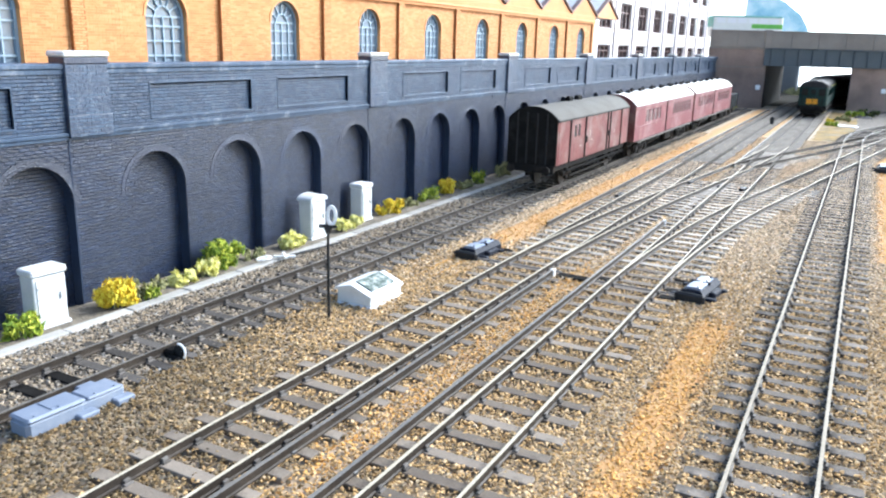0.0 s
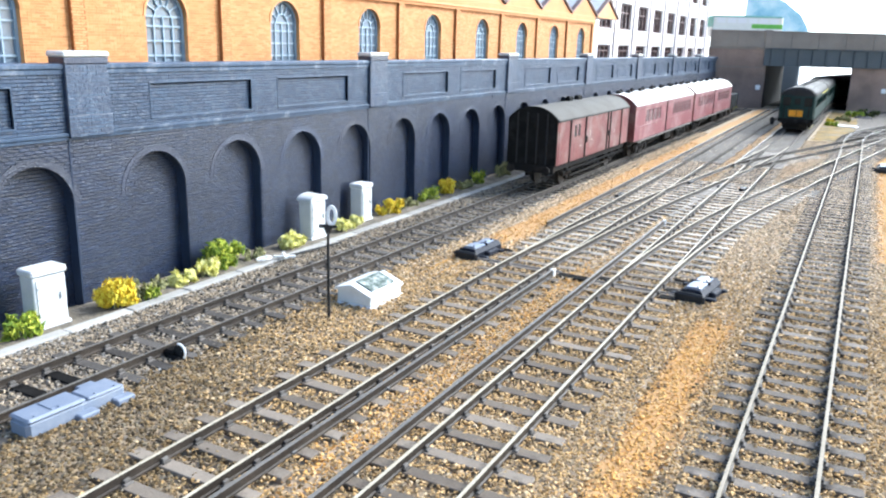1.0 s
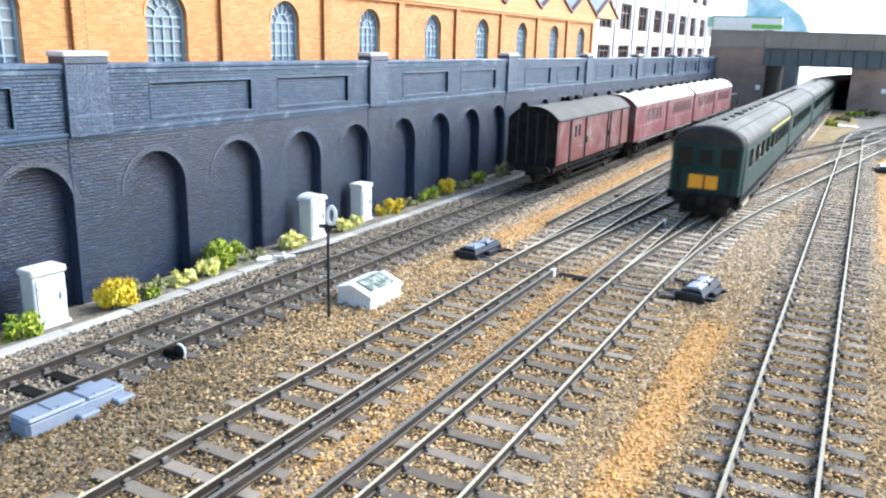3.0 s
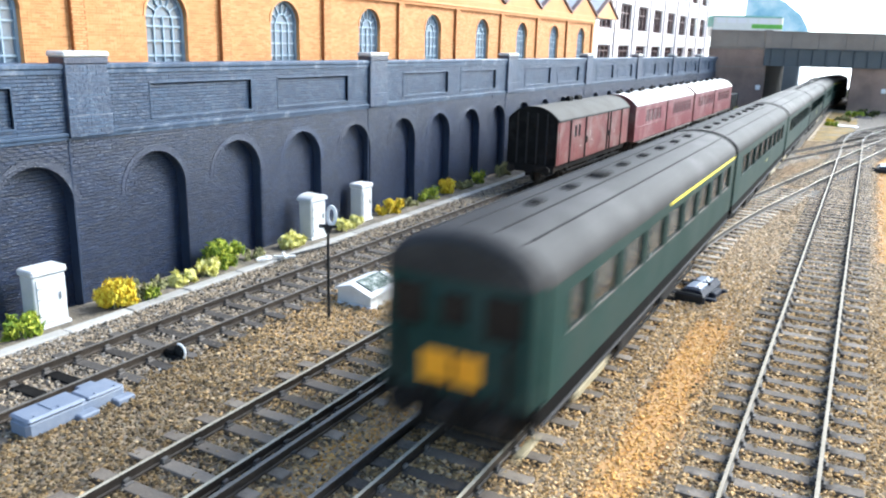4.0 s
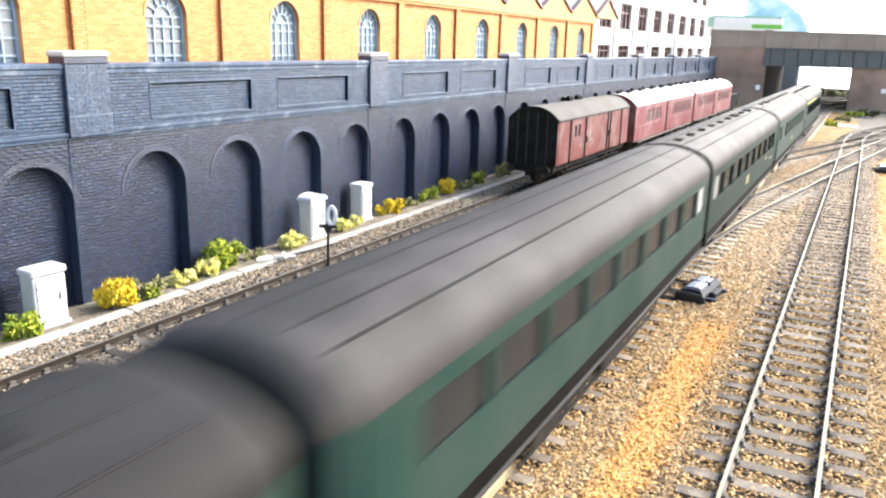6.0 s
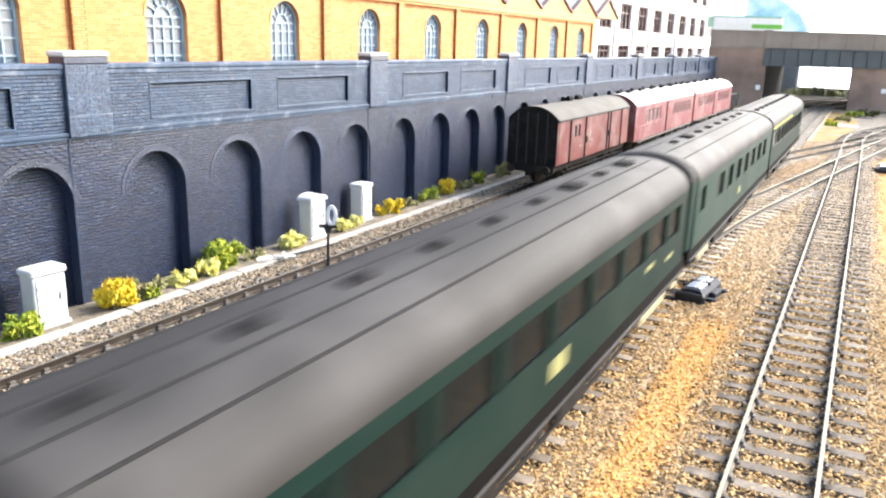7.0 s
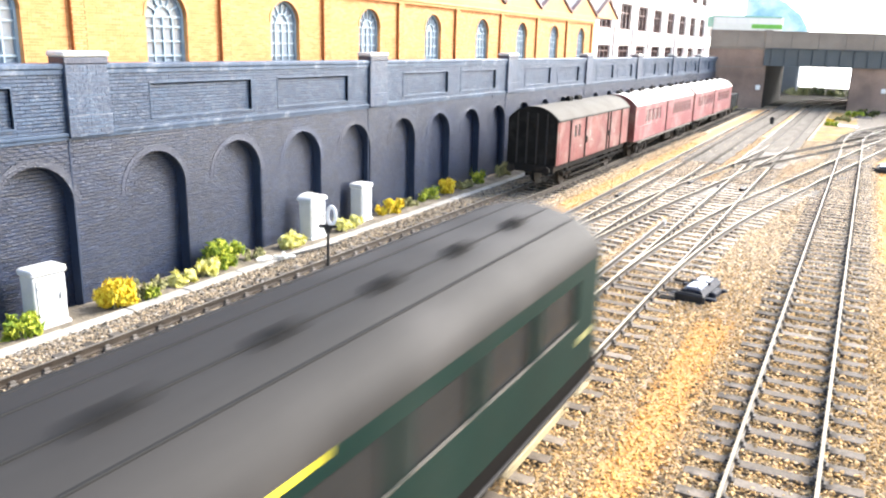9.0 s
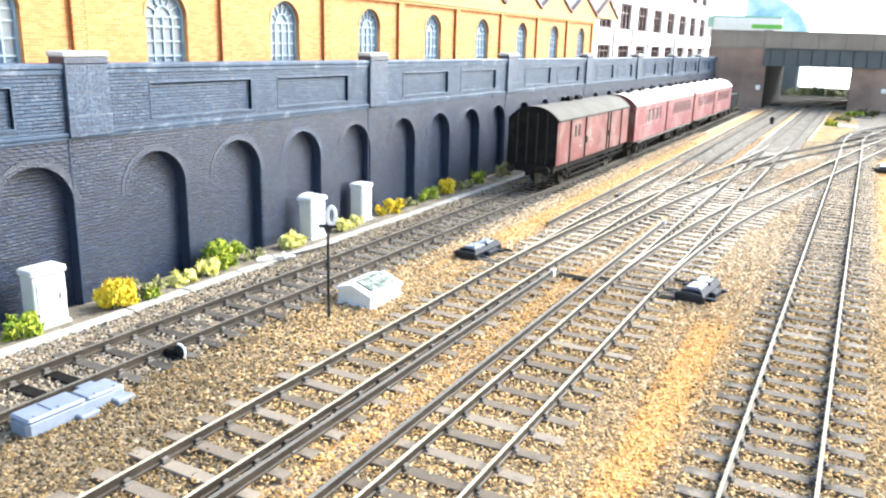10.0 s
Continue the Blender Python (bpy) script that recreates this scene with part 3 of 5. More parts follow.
def long_sleeper(half, centre=0.0):
    return Shape().box(centre - half, centre + half, -1.75, 1.75, -1.0, 1.6, 0.18).mesh("sleeper", PALETIMBER)


def lay_track(name, path, s0, s1, pitch, label, sleepers=True, curved=False, skip=None, tops=RAILTOP, phase=0.0):
    t = thing(name, (0, 0, 0), label, "railway track", "railway tracks", kind="structure")
    for side in (-8.6, 8.6):
        part("rail", rail_line(path, side, s0, s1, step=12 if curved else None), (RAILSIDE, tops), t)
    if sleepers:
        i = math.ceil(s0 / pitch)
        rnd = random.Random(name)
        while i * pitch < s1:
            s = (i + 0.5 + phase) * pitch
            x, y, a = path(s)
            if not (skip and skip(s)):
                m = pose(x * MM, (y + rnd.uniform(-0.25, 0.25)) * MM, rnd.uniform(-0.12, 0.06) * MM, 0, 0, -math.degrees(a) + rnd.uniform(-0.6, 0.6))
                o = part("sleeper", DARK_SLEEPER_MESH if path is along_a else GOODS_SLEEPER_MESH if path is along_d else SLEEPER_MESH, SLEEPER, t)
                o.matrix_basis = m
                if s < 760:
                    for side in (-8.6, 8.6):
                        part("rail_chair", CHAIR_MESH, CHAIR, t).matrix_basis = m @ Matrix.Translation((side * MM, 0, 0))
            i += 1
    return t


lay_track("siding_track", along_a, 40, 1320, 9.6, "weathered siding track with dull rails beside the kerb", tops=DULLTOP)
# Added black blocks paint the dark, shaded gaps between two pairs of sleepers.
for y in (110.4, 120.0):
    rod = part("dark_gap", Shape().box(-181, -168.5, y - 1.9, y + 1.9, 0.5, 1.75, 0.2), SOOTSHADE)
    tagged(rod, "black block standing in for a dark gap between siding sleepers", "point rod")
lay_track("main_line_track", along_b, 60, 620, 9.6, "main line track with bright rails and grey sleepers", phase=PHASE_B)
lay_track("main_line_track", along_b, 620, 1440, 9.6, "main line track with dull rails sunk in grey ballast", tops=RUSTTOP, phase=PHASE_B)
lay_track("main_line_track", along_c, -1740, 60, 9.6, "main line track running on behind the viewpoint")
lay_track("main_line_track", along_c, 60, 640, 9.6, "main line track with bright rails on grey sleepers", phase=PHASE_C)
lay_track("main_line_track", along_c, 640, 1440, 9.6, "main line track with dull rails sunk in grey ballast", tops=RUSTTOP, phase=PHASE_C)
lay_track("main_line_track", along_b, 1440, 2100, 9.6, "main line track curving away beyond the bridge", curved=True, tops=RUSTTOP)
lay_track("main_line_track", along_c, 1440, 2900, 9.6, "main line track curving away beyond the bridge", curved=True, tops=RUSTTOP)
lay_track("goods_track", along_d, 60, 900, 8.6, "goods line track with closely spaced sleepers", curved=True, tops=GOODSTOP)
lay_track("goods_track", along_d, 900, 1500, 8.6, "goods line track curving off before the bridge", curved=True, tops=DULLTOP)


def connection(name, path, s0, s1, label, ways, tops=RAILTOP):
    """Turnout rails between tracks, with long timbers under them."""
    t = thing(name, (0, 0, 0), label, "railway turnout", "railway turnouts", kind="structure")
    for side in (-8.6, 8.6):
        part("rail", rail_line(path, side, s0, s1, lift=0.015, step=8), (RAILSIDE, tops), t)
    for a, b, lo, hi in ways:
        s = a
        while s < b:
            x = path(s)[0]
            o = part("sleeper", TIMBERS[min(4, max(0, int((x - lo) / 9)))], SLEEPER, t)
            o.matrix_basis = pose((lo + x) / 2 * MM, s * MM, 0.08 * MM, 0, 0, -1.0)
            s += 9.6
    return t


FROGS = ((-77.0, 457.0), (-77.0, 538.0), (-98.0, 541.0), (-63.0, 535.0), (-125.0, 464.0))
TIMBERS = [long_sleeper(17.5 + 4.5 * i + 2.0) for i in range(5)]
connection("turnout", along_bc, 286, 800, "turnout rails crossing between the two main lines", [(321.6 + 9.6 * PHASE_B, 560, XB, 0)])
connection("turnout", along_cd, 286, 1000, "turnout rails leaving the main line towards the goods line", [(321.6 + 9.6 * PHASE_C, 560, XC, 0)])
connection("turnout", along_branch, 640, 1000, "distant turnout rails leaving the main line", [(657.6, 760, XC, 0)], RUSTTOP)
lay_track("connecting_track", along_cd, 575, 1000, 9.6, "track crossing the goods line on a diamond", skip=lambda s: s < 570, curved=True)
lay_track("connecting_track", along_branch, 790, 1100, 9.6, "distant track leading off before the bridge", curved=True, tops=RUSTTOP)


for x, y in FROGS:
    o = part("crossing_block", Shape().box(-1.6, 1.6, -5, 5, 0.4, 3.3, 0.3), SIGNBLACK)
    o.matrix_world = pose(x * MM, y * MM, 0, 0, 0, -6)
    tagged(o, "small black crossing block between the rails", "crossing block", "crossing blocks")
for x0, x1, y in ((-136, -98, 287.2), (-85, -43, 283.0)):
    o = part("stretcher_bar", Shape().box(x0, x1, y - 0.7, y + 0.7, 1.0, 2.0, 0.25), CHAIR)
    tagged(o, "grey stretcher bar across the point blades", "stretcher bar", "stretcher bars")


# Black blocks added where the hollows round the point blades are dark.
for x0, x1, y0, y1 in ((-98.5, -86.5, 281.8, 286.6), (-83.5, -77.5, 285.6, 290.2), (-57.0, -50.5, 285.6, 290.2), (-57.0, -50.5, 276.0, 280.6)):
    o = part("gap_block", Shape().box(x0, x1, y0, y1, 0.4, 1.72, 0.2), SOOTSHADE)
    tagged(o, "black block for a dark gap by the point rodding", "rodding cover", "rodding covers")


def third_rail(x, s0, s1, label):
    """The raised conductor rail on its insulators."""
    t = thing("conductor_rail", (0, 0, 0), label, "conductor rail", "conductor rails", kind="structure")
    part("rail", rail_line(lambda s: (x, s, 0.0), 0.0, s0, s1, head=0.5, lift=0.1), (RAILSIDE, DULLTOP), t)
    pot = Shape().box(-0.8, 0.8, -0.8, 0.8, 0.3, 2.4, 0.25).mesh("insulator", POT)
    s = math.ceil(s0 / 38.4) * 38.4 + 4.8
    while s < min(s1, 700):
        part("insulator", pot, POT, t).matrix_basis = pose(x * MM, s * MM, 0)
        s += 38.4
    for s in (s1,):
        if 100 < s < 900:
            part("ramp_end", Shape().box(x - 0.9, x + 0.9, s - 1.0, s + 1.0, 0.6, 4.3, 0.3), SIGNWHITE, t, "white painted end block")
    return t


third_rail(-99.6, 60, 281, "raised conductor rail beside the main line")
third_rail(-83.4, 60, 400, "raised conductor rail on black insulators")
third_rail(-132.5, 360, 1320, "raised conductor rail beside the gravel path")
third_rail(-84.5, 640, 1400, "distant raised conductor rail between the main lines")

# ---- retaining wall ----
WALL, PIER0, BAY = -222.0, 162.0, 171.4
ARCHES = [PIER0 + BAY * k + 34.3 - 2.0 * (k < 0) + 41.9 * i for k in range(-1, 7) for i in range(4)]
PANELS = [(PIER0 + BAY * k + o, PIER0 + BAY * k + o + 51.5) for k in range(-1, 7) for o in (34.0, 102.2)]
PIERS = [PIER0 + BAY * k for k in range(0, 8)]
HALF, SPRING, CROWN = 13.4, 35.5, 49.2
WALL_END = 1345.0


def arch_half(z):
    """Half width of the blind arches at height z."""
    if z < SPRING:
        return HALF
    return HALF * math.sqrt(max(0.0, 1 - ((z - SPRING) / (CROWN - SPRING)) ** 2))


def cut(spans, holes):
    for a, b in holes:
        out = []
        for p, q in spans:
            if b <= p or a >= q:
                out.append((p, q))
            else:
                out += [(p, a)] * (a - p > 0.2) + [(b, q)] * (q - b > 0.2)
        spans = out
    return spans


def lay_bricks(spans_at, z0, z1, face, depth, rnd, height=1.13, length=3.3, joint=0.30, butt=0.06):
    """Rows of boxes for courses of bricks inside the spans at each height."""
    rows, z, odd = [], z0, 0
    while z + height * 0.6 < z1:
        for a, b in spans_at(z + height / 2):
            y = math.floor(a / length) * length + (odd % 2) * length / 2 - length
            while y < b:
                p, q = max(a, y), min(b, y + length - butt)
                if q - p > 0.5:
                    rows.append((face - depth, face + rnd.uniform(-0.05, 0.05), p, q, z, min(z + height - joint, z1)))
                y += length
        z += height
        odd += 1
    return rows


wall = thing("wall_west", (0, 0, 0), "tall dark blue brick retaining wall with blind arches", "retaining wall", kind="structure")
core = Shape()
core.box(WALL - 7, WALL - 4.5, 40, WALL_END, -2, 79.0)
part("core", core, MORTAR, wall)
front = Shape()
edges = [40.0]
for y in ARCHES:
    if y - HALF > 40:
        edges += [y - HALF, y + HALF]
edges.append(WALL_END)
for a, b in zip(edges[0::2], edges[1::2]):
    front.box(WALL - 4.6, WALL - 0.35, a, b, -2, CROWN + 2)
for y in ARCHES:
    if y - HALF > 40:
        n = 20
        top = [(y - HALF * math.cos(math.pi * i / n), SPRING + (CROWN - SPRING) * math.sin(math.pi * i / n)) for i in range(n + 1)]
        front.band(top, [(q, CROWN + 2) for q, _ in top], WALL - 4.6, WALL - 0.35)
front.box(WALL - 4.6, WALL - 0.35, 40, WALL_END, CROWN + 2, 61.2)
front.box(WALL - 4.6, WALL - 0.35, 40, WALL_END, 72.9, 77.4)
edges = [40.0]
for a, b in PANELS:
    if a > 40:
        edges += [a, b]
edges.append(WALL_END)
for a, b in zip(edges[0::2], edges[1::2]):
    front.box(WALL - 4.6, WALL - 0.35, a, b, 61.2, 72.9)
for a, b in PANELS:
    front.box(WALL - 4.6, WALL - 1.5, a, b, 61.2, 72.9)
part("wall_face", front, MORTAR, wall)

rnd = random.Random(11)
face_rows = lay_bricks(lambda z: cut([(60, WALL_END)], [(y - arch_half(z - 0.6) - 0.3, y + arch_half(z - 0.6) + 0.3) for y in ARCHES] if z < CROWN + 0.6 else ([p for p in PANELS] if 61.2 < z < 72.9 else [])),
                       0.0, 77.2, WALL, 0.4, rnd)
back_rows = lay_bricks(lambda z: [(y - arch_half(z), y + arch_half(z)) for y in ARCHES if y > 60 and z < CROWN], 0.0, CROWN, WALL - 4.2, 0.4, rnd)
panel_rows = lay_bricks(lambda z: [p for p in PANELS if p[0] > 60], 61.2, 72.9, WALL - 1.15, 0.4, rnd)

# projecting courses and coping
courses = Shape()
courses.box(WALL - 1, WALL + 1.0, 60, WALL_END, 57.4, 58.6, 0.2)
courses.box(WALL - 1, WALL + 0.55, 60, WALL_END, 56.2, 57.4, 0.15)
part("string_course", courses, BLUECOPE, wall, "worn pale-edged projecting brick course")
coping = Shape()
coping.box(WALL - 6.6, WALL + 0.5, 60, WALL_END, 76.6, 78.2, 0.2)
coping.box(WALL - 7.4, WALL + 0.9, 60, WALL_END, 78.2, 80.0, 0.35)
part("coping", coping, BLUECOPE, wall, "dark coping with a dusty edge")
for y in ARCHES:
    if y > 80:
        n = 22
        pts = [(-math.cos(math.pi * i / n), math.sin(math.pi * i / n)) for i in range(n + 1)]
        inner = [(y - HALF, 0.0)] + [(y + HALF * c, SPRING + (CROWN - SPRING) * s) for c, s in pts] + [(y + HALF, 0.0)]
        ring = Shape().band(inner[1:-1], [(y + (HALF + 2.5) * c, SPRING + (CROWN - SPRING + 2.3) * s) for c, s in pts], WALL - 1.0, WALL + 0.09)
        ring.band([(y + HALF * c, SPRING + (CROWN - SPRING) * s) for c, s in pts], [(y + (HALF + 0.8) * c, SPRING + (CROWN - SPRING + 0.8) * s) for c, s in pts], WALL - 1.0, WALL + 0.2)
        part("arch_ring", ring, BLUEBRICK, wall)
for a, b in PANELS:
    if a > 60:
        rim = Shape()
        rim.box(WALL - 1.3, WALL + 0.12, a - 0.5, b + 0.5, 72.9, 73.4, 0.12)
        rim.box(WALL - 1.3, WALL + 0.12, b, b + 0.5, 60.7, 72.9, 0.12)
        rim.box(WALL - 1.3, WALL + 0.12, a - 0.5, a, 60.7, 72.9, 0.12)
        rim.box(WALL - 1.3, WALL + 0.35, a - 0.5, b + 0.5, 60.5, 61.2, 0.12)
        part("panel_moulding", rim, BLUECOPE, wall)
for y in PIERS:
    pier = Shape()
    pier.box(WALL - 5.5, WALL + 1.3, y, y + 16, 58.6, 81.0, 0.25)
    pier.box(WALL - 4.2, WALL + 1.5, y - 0.2, y + 16.2, 57.0, 64.0, 0.25)
    pier.box(WALL - 6.0, WALL + 1.7, y - 0.3, y + 16.3, 79.8, 82.0, 0.3)
    pr = lay_bricks(lambda z: [(y + 0.2, y + 15.8)], 64.0, 79.6, WALL + 1.45, 0.3, rnd)
    pr += lay_bricks(lambda z: [(y - 0.1, y + 16.1)], 57.2, 63.8, WALL + 1.65, 0.3, rnd)
    p = part("pier", pier, BLUEBRICK, wall)
    part("pier_bricks", many_boxes("pier_bricks", pr, PARAPETBRICK), PARAPETBRICK, p)["kind"] = "stuff"
    part("cap_stone", Shape().box(WALL - 6.6, WALL + 2.0, y - 0.6, y + 16.6, 82.0, 83.8, 0.5), CAPSTONE, p, "pale stone cap")

for y in PIERS:
    part("panel_joint", Shape().box(WALL - 0.3, WALL + 0.16, y - 0.35, y + 0.3, 1.2, 57.0, 0.1), MORTAR, wall)

# ---- verge and kerb ----
verge = part("verge", Shape().box(WALL - 0.4, -205.5, 40, WALL_END, -1.5, 1.2), DIRT)
tagged(verge, "bare earth verge at the foot of the wall", "verge", kind="structure")
kerb = thing("kerb", (0, 0, 0), "row of pale concrete kerb stones beside the siding", "kerb", kind="structure")
y = 62.0
while y < 1320:
    n = rnd.uniform(22, 30)
    part("kerb_stone", Shape().box(-206.6 + rnd.uniform(-0.2, 0.2), -202.0 + rnd.uniform(-0.3, 0.2), y, y + n - 0.3, -1.2, 1.9 + rnd.uniform(-0.2, 0.2), 0.35), KERB, kerb)
    y += n


# ---- red vehicles in the siding ----
def roof_profile(half, gutter, top, n=18):
    pts = []
    for i in range(n + 1):
        a = math.pi * i / n
        c, s = math.cos(a), math.sin(a)
        pts.append((half * c, gutter + (top - gutter) * s))
    return pts


def arc_roof(half, gutter, top, n=14):
    pts = []
    for i in range(n + 1):
        u = 1 - 2 * i / n
        pts.append((half * u, gutter + (top - gutter) * (1 - abs(u) ** 2.4)))
    return pts


def wheelset(parent, y, gauge=8.6, r=6.8, rail=RAIL):
    w = Shape()
    for s in (-1, 1):
        w.tube((s * (gauge - 1.2), y, rail + r), (s * (gauge + 1.0), y, rail + r), r, r, 20)
        w.tube((s * (gauge - 1.9), y, rail + r - 0.01), (s * (gauge - 1.2), y, rail + r - 0.01), r + 0.7, r + 0.7, 20)
    w.tube((-gauge, y, rail + r), (gauge, y, rail + r), 0.9, 0.9, 8)
    part("wheelset", w, WHEEL, parent, smooth=True)


def bogie(parent, y, beam=False):
    b = Shape()
    for s in (-1, 1):
        b.box(s * 13.2 - 0.9, s * 13.2 + 0.9, y - 20, y + 20, 8.8, 12.4, 0.4)
        b.box(s * 14.0 - 0.9, s * 14.0 + 0.9, y - 7, y + 7, 6.0, 9.5, 0.4)
        for d in (-4.5, 0, 4.5):
            b.tube((s * 14.2, y + d, 6.4), (s * 14.2, y + d, 11.6), 1.1, 1.1, 8)
        for d in (-15, 15):
            b.box(s * 14.0 - 1.3, s * 14.0 + 1.3, y + d - 2.6, y + d + 2.6, 7.6, 13.0, 0.5)
            b.box(s * 13.6 - 0.6, s * 13.6 + 0.6, y + d - 6.0, y + d + 6.0, 11.6, 13.2, 0.2)
    b.box(-13, 13, y - 4, y + 4, 10, 15, 0.5)
    f = part("bogie", b, UNDER, parent)
    for d in (-15, 15):
        wheelset(f, y + d)
    if beam:
        for s in (-1, 1):
            part("shoe_beam", Shape().box(s * 15.2 - 0.8, s * 15.2 + 0.8, y - (4 if y < 0 else 10), y + 22, 6.6, 8.8, 0.25), SHOEBEAM, f, "cream wooden shoe beam")
    return f


def buffers(parent, y, side):
    for s in (-1, 1):
        b = Shape().tube((s * 11.5, y, 17.0), (s * 11.5, y + side * 4.5, 17.0), 1.1, 0.9, 12)
        b.tube((s * 11.5, y + side * 4.5, 17.0), (s * 11.5, y + side * 5.4, 17.0), 2.6, 2.4, 16)
        part("buffer", b, UNDER, parent)
    part("coupling", Shape().box(-1, 1, y, y + side * 6, 13.5, 15.5, 0.3), UNDER, parent)


def red_van(y0, length):
    t = thing("parcels_van", (XA, y0, 0), "faded maroon parcels van with a black end and grey roof", "railway van", "red vehicles in the siding")
    h, g, top, low = 15.0, 46.8, 54.2, 19.6
    outline = [(-h - 0.8, low)] + arc_roof(h + 0.8, g, top + 0.1)[::-1] + [(h + 0.8, low)]
    part("end_wall", Shape().prism(outline, -0.6, 0.8), SOOTSHADE, t, "black end wall")
    part("end_wall", Shape().prism(outline, length - 0.8, length + 0.6), SOOTSHADE, t)
    for x in (-9.5, -3.2, 3.2, 9.5):
        part("end_rib", Shape().box(x - 0.5, x + 0.5, -1.0, -0.4, 20.0, 50.5, 0.12), RUSTY, t)
    side = Shape()
    for s in (-1, 1):
        side.box(s * h - 0.8, s * h + 0.8, 0.8, length - 0.8, low, g, 0.0)
    part("body", side, MAROON, t)
    n = int((length - 6) / 5.75)
    for i in range(n):
        part("plank", Shape().box(h + 0.8, h + 1.05, 3 + i * 5.75, 8.66 + i * 5.75, 20.0, 45.8, 0.04), MAROON, t)
    for y in (22, 51.5, 100, 106.5, 134):
        if y < length - 6:
            part("door_pillar", Shape().box(h + 0.8, h + 1.8, y, y + 0.95, 19.8, 46.0, 0.15), RUSTY, t)
    for y in (31, 38):
        part("window", Shape().box(h + 0.9, h + 1.25, y, y + 3.2, 34.5, 42.0, 0.1), DARKPANE, t, "narrow dark van window")
    for y, z, wide, tall in ((41, 27.5, 5, 1.0), (61, 32.5, 2.2, 3.6), (64, 29.5, 4, 1.0), (117, 30, 2.5, 2.6)):
        part("lettering_bar", Shape().box(h + 1.05, h + 1.2, y, y + wide, z, z + tall), LETTERING, t, "worn pale lettering bar")
    for y in (54.7, 104.2):
        part("door_handle", Shape().box(h + 1.0, h + 2.0, y - 0.4, y + 0.4, 29, 33, 0.1), RUSTY, t)
    part("gutter", Shape().box(h + 0.9, h + 1.7, 0.6, length - 0.6, 45.6, 46.4, 0.1), RUSTY, t)
    part("roof", Shape().prism(arc_roof(h + 1.3, g, top) + [(-h - 1.3, g - 0.9), (h + 1.3, g - 0.9)], 0.8, length - 0.8), VANROOF, t, smooth=True)
    for y in (68, 86):
        part("roof_vent", Shape().tube((-2.0, y - 3.5, top + 1.2), (-2.0, y + 3.5, top + 1.2), 1.8, 1.8, 12).box(-2.6, -1.4, y - 1, y + 1, top - 1, top + 0.6), ROOFVENT, t)
    part("underframe", Shape().box(-13.5, 13.5, 1, length - 1, 15.4, 19.5, 0.4).box(-14.8, 14.8, -0.6, 2.0, 15.0, 19.5, 0.3).box(-5, 5, 60, 95, 8, 14.6, 0.6), UNDER, t)
    for y in (30, length - 30):
        wheelset(t, y)
        for s in (-1, 1):
            part("axle_guard", Shape().box(s * 12 - 1, s * 12 + 1, y - 8, y + 8, 10.5, 13.0, 0.3).box(s * 12 - 1, s * 12 + 1, y - 2, y + 2, 8, 16, 0.3), UNDER, t)
    for s in (-1, 1):
        part("footboard", Shape().box(s * 15.4 - 0.9, s * 15.4 + 0.9, 20, length - 20, 14.0, 14.9, 0.15), SOLEBAR, t, "dusty grey footboard")
        part("tie_bar", Shape().box(s * 13 - 0.4, s * 13 + 0.4, 34, length - 34, 9.0, 10.0, 0.1), UNDER, t)
    for y, sd in ((0, -1), (length, 1)):
        buffers(t, y, sd)
    return t


def side_wall(shape, x, thick, y0, y1, z0, z1, w0, w1, windows):
    """A coach side with real openings."""
    shape.box(x - thick, x + thick, y0, y1, z0, w0)
    shape.box(x - thick, x + thick, y0, y1, w1, z1)
    y = y0
    for a, b in windows:
        shape.box(x - thick, x + thick, y, a, w0, w1)
        y = b
    shape.box(x - thick, x + thick, y, y1, w0, w1)


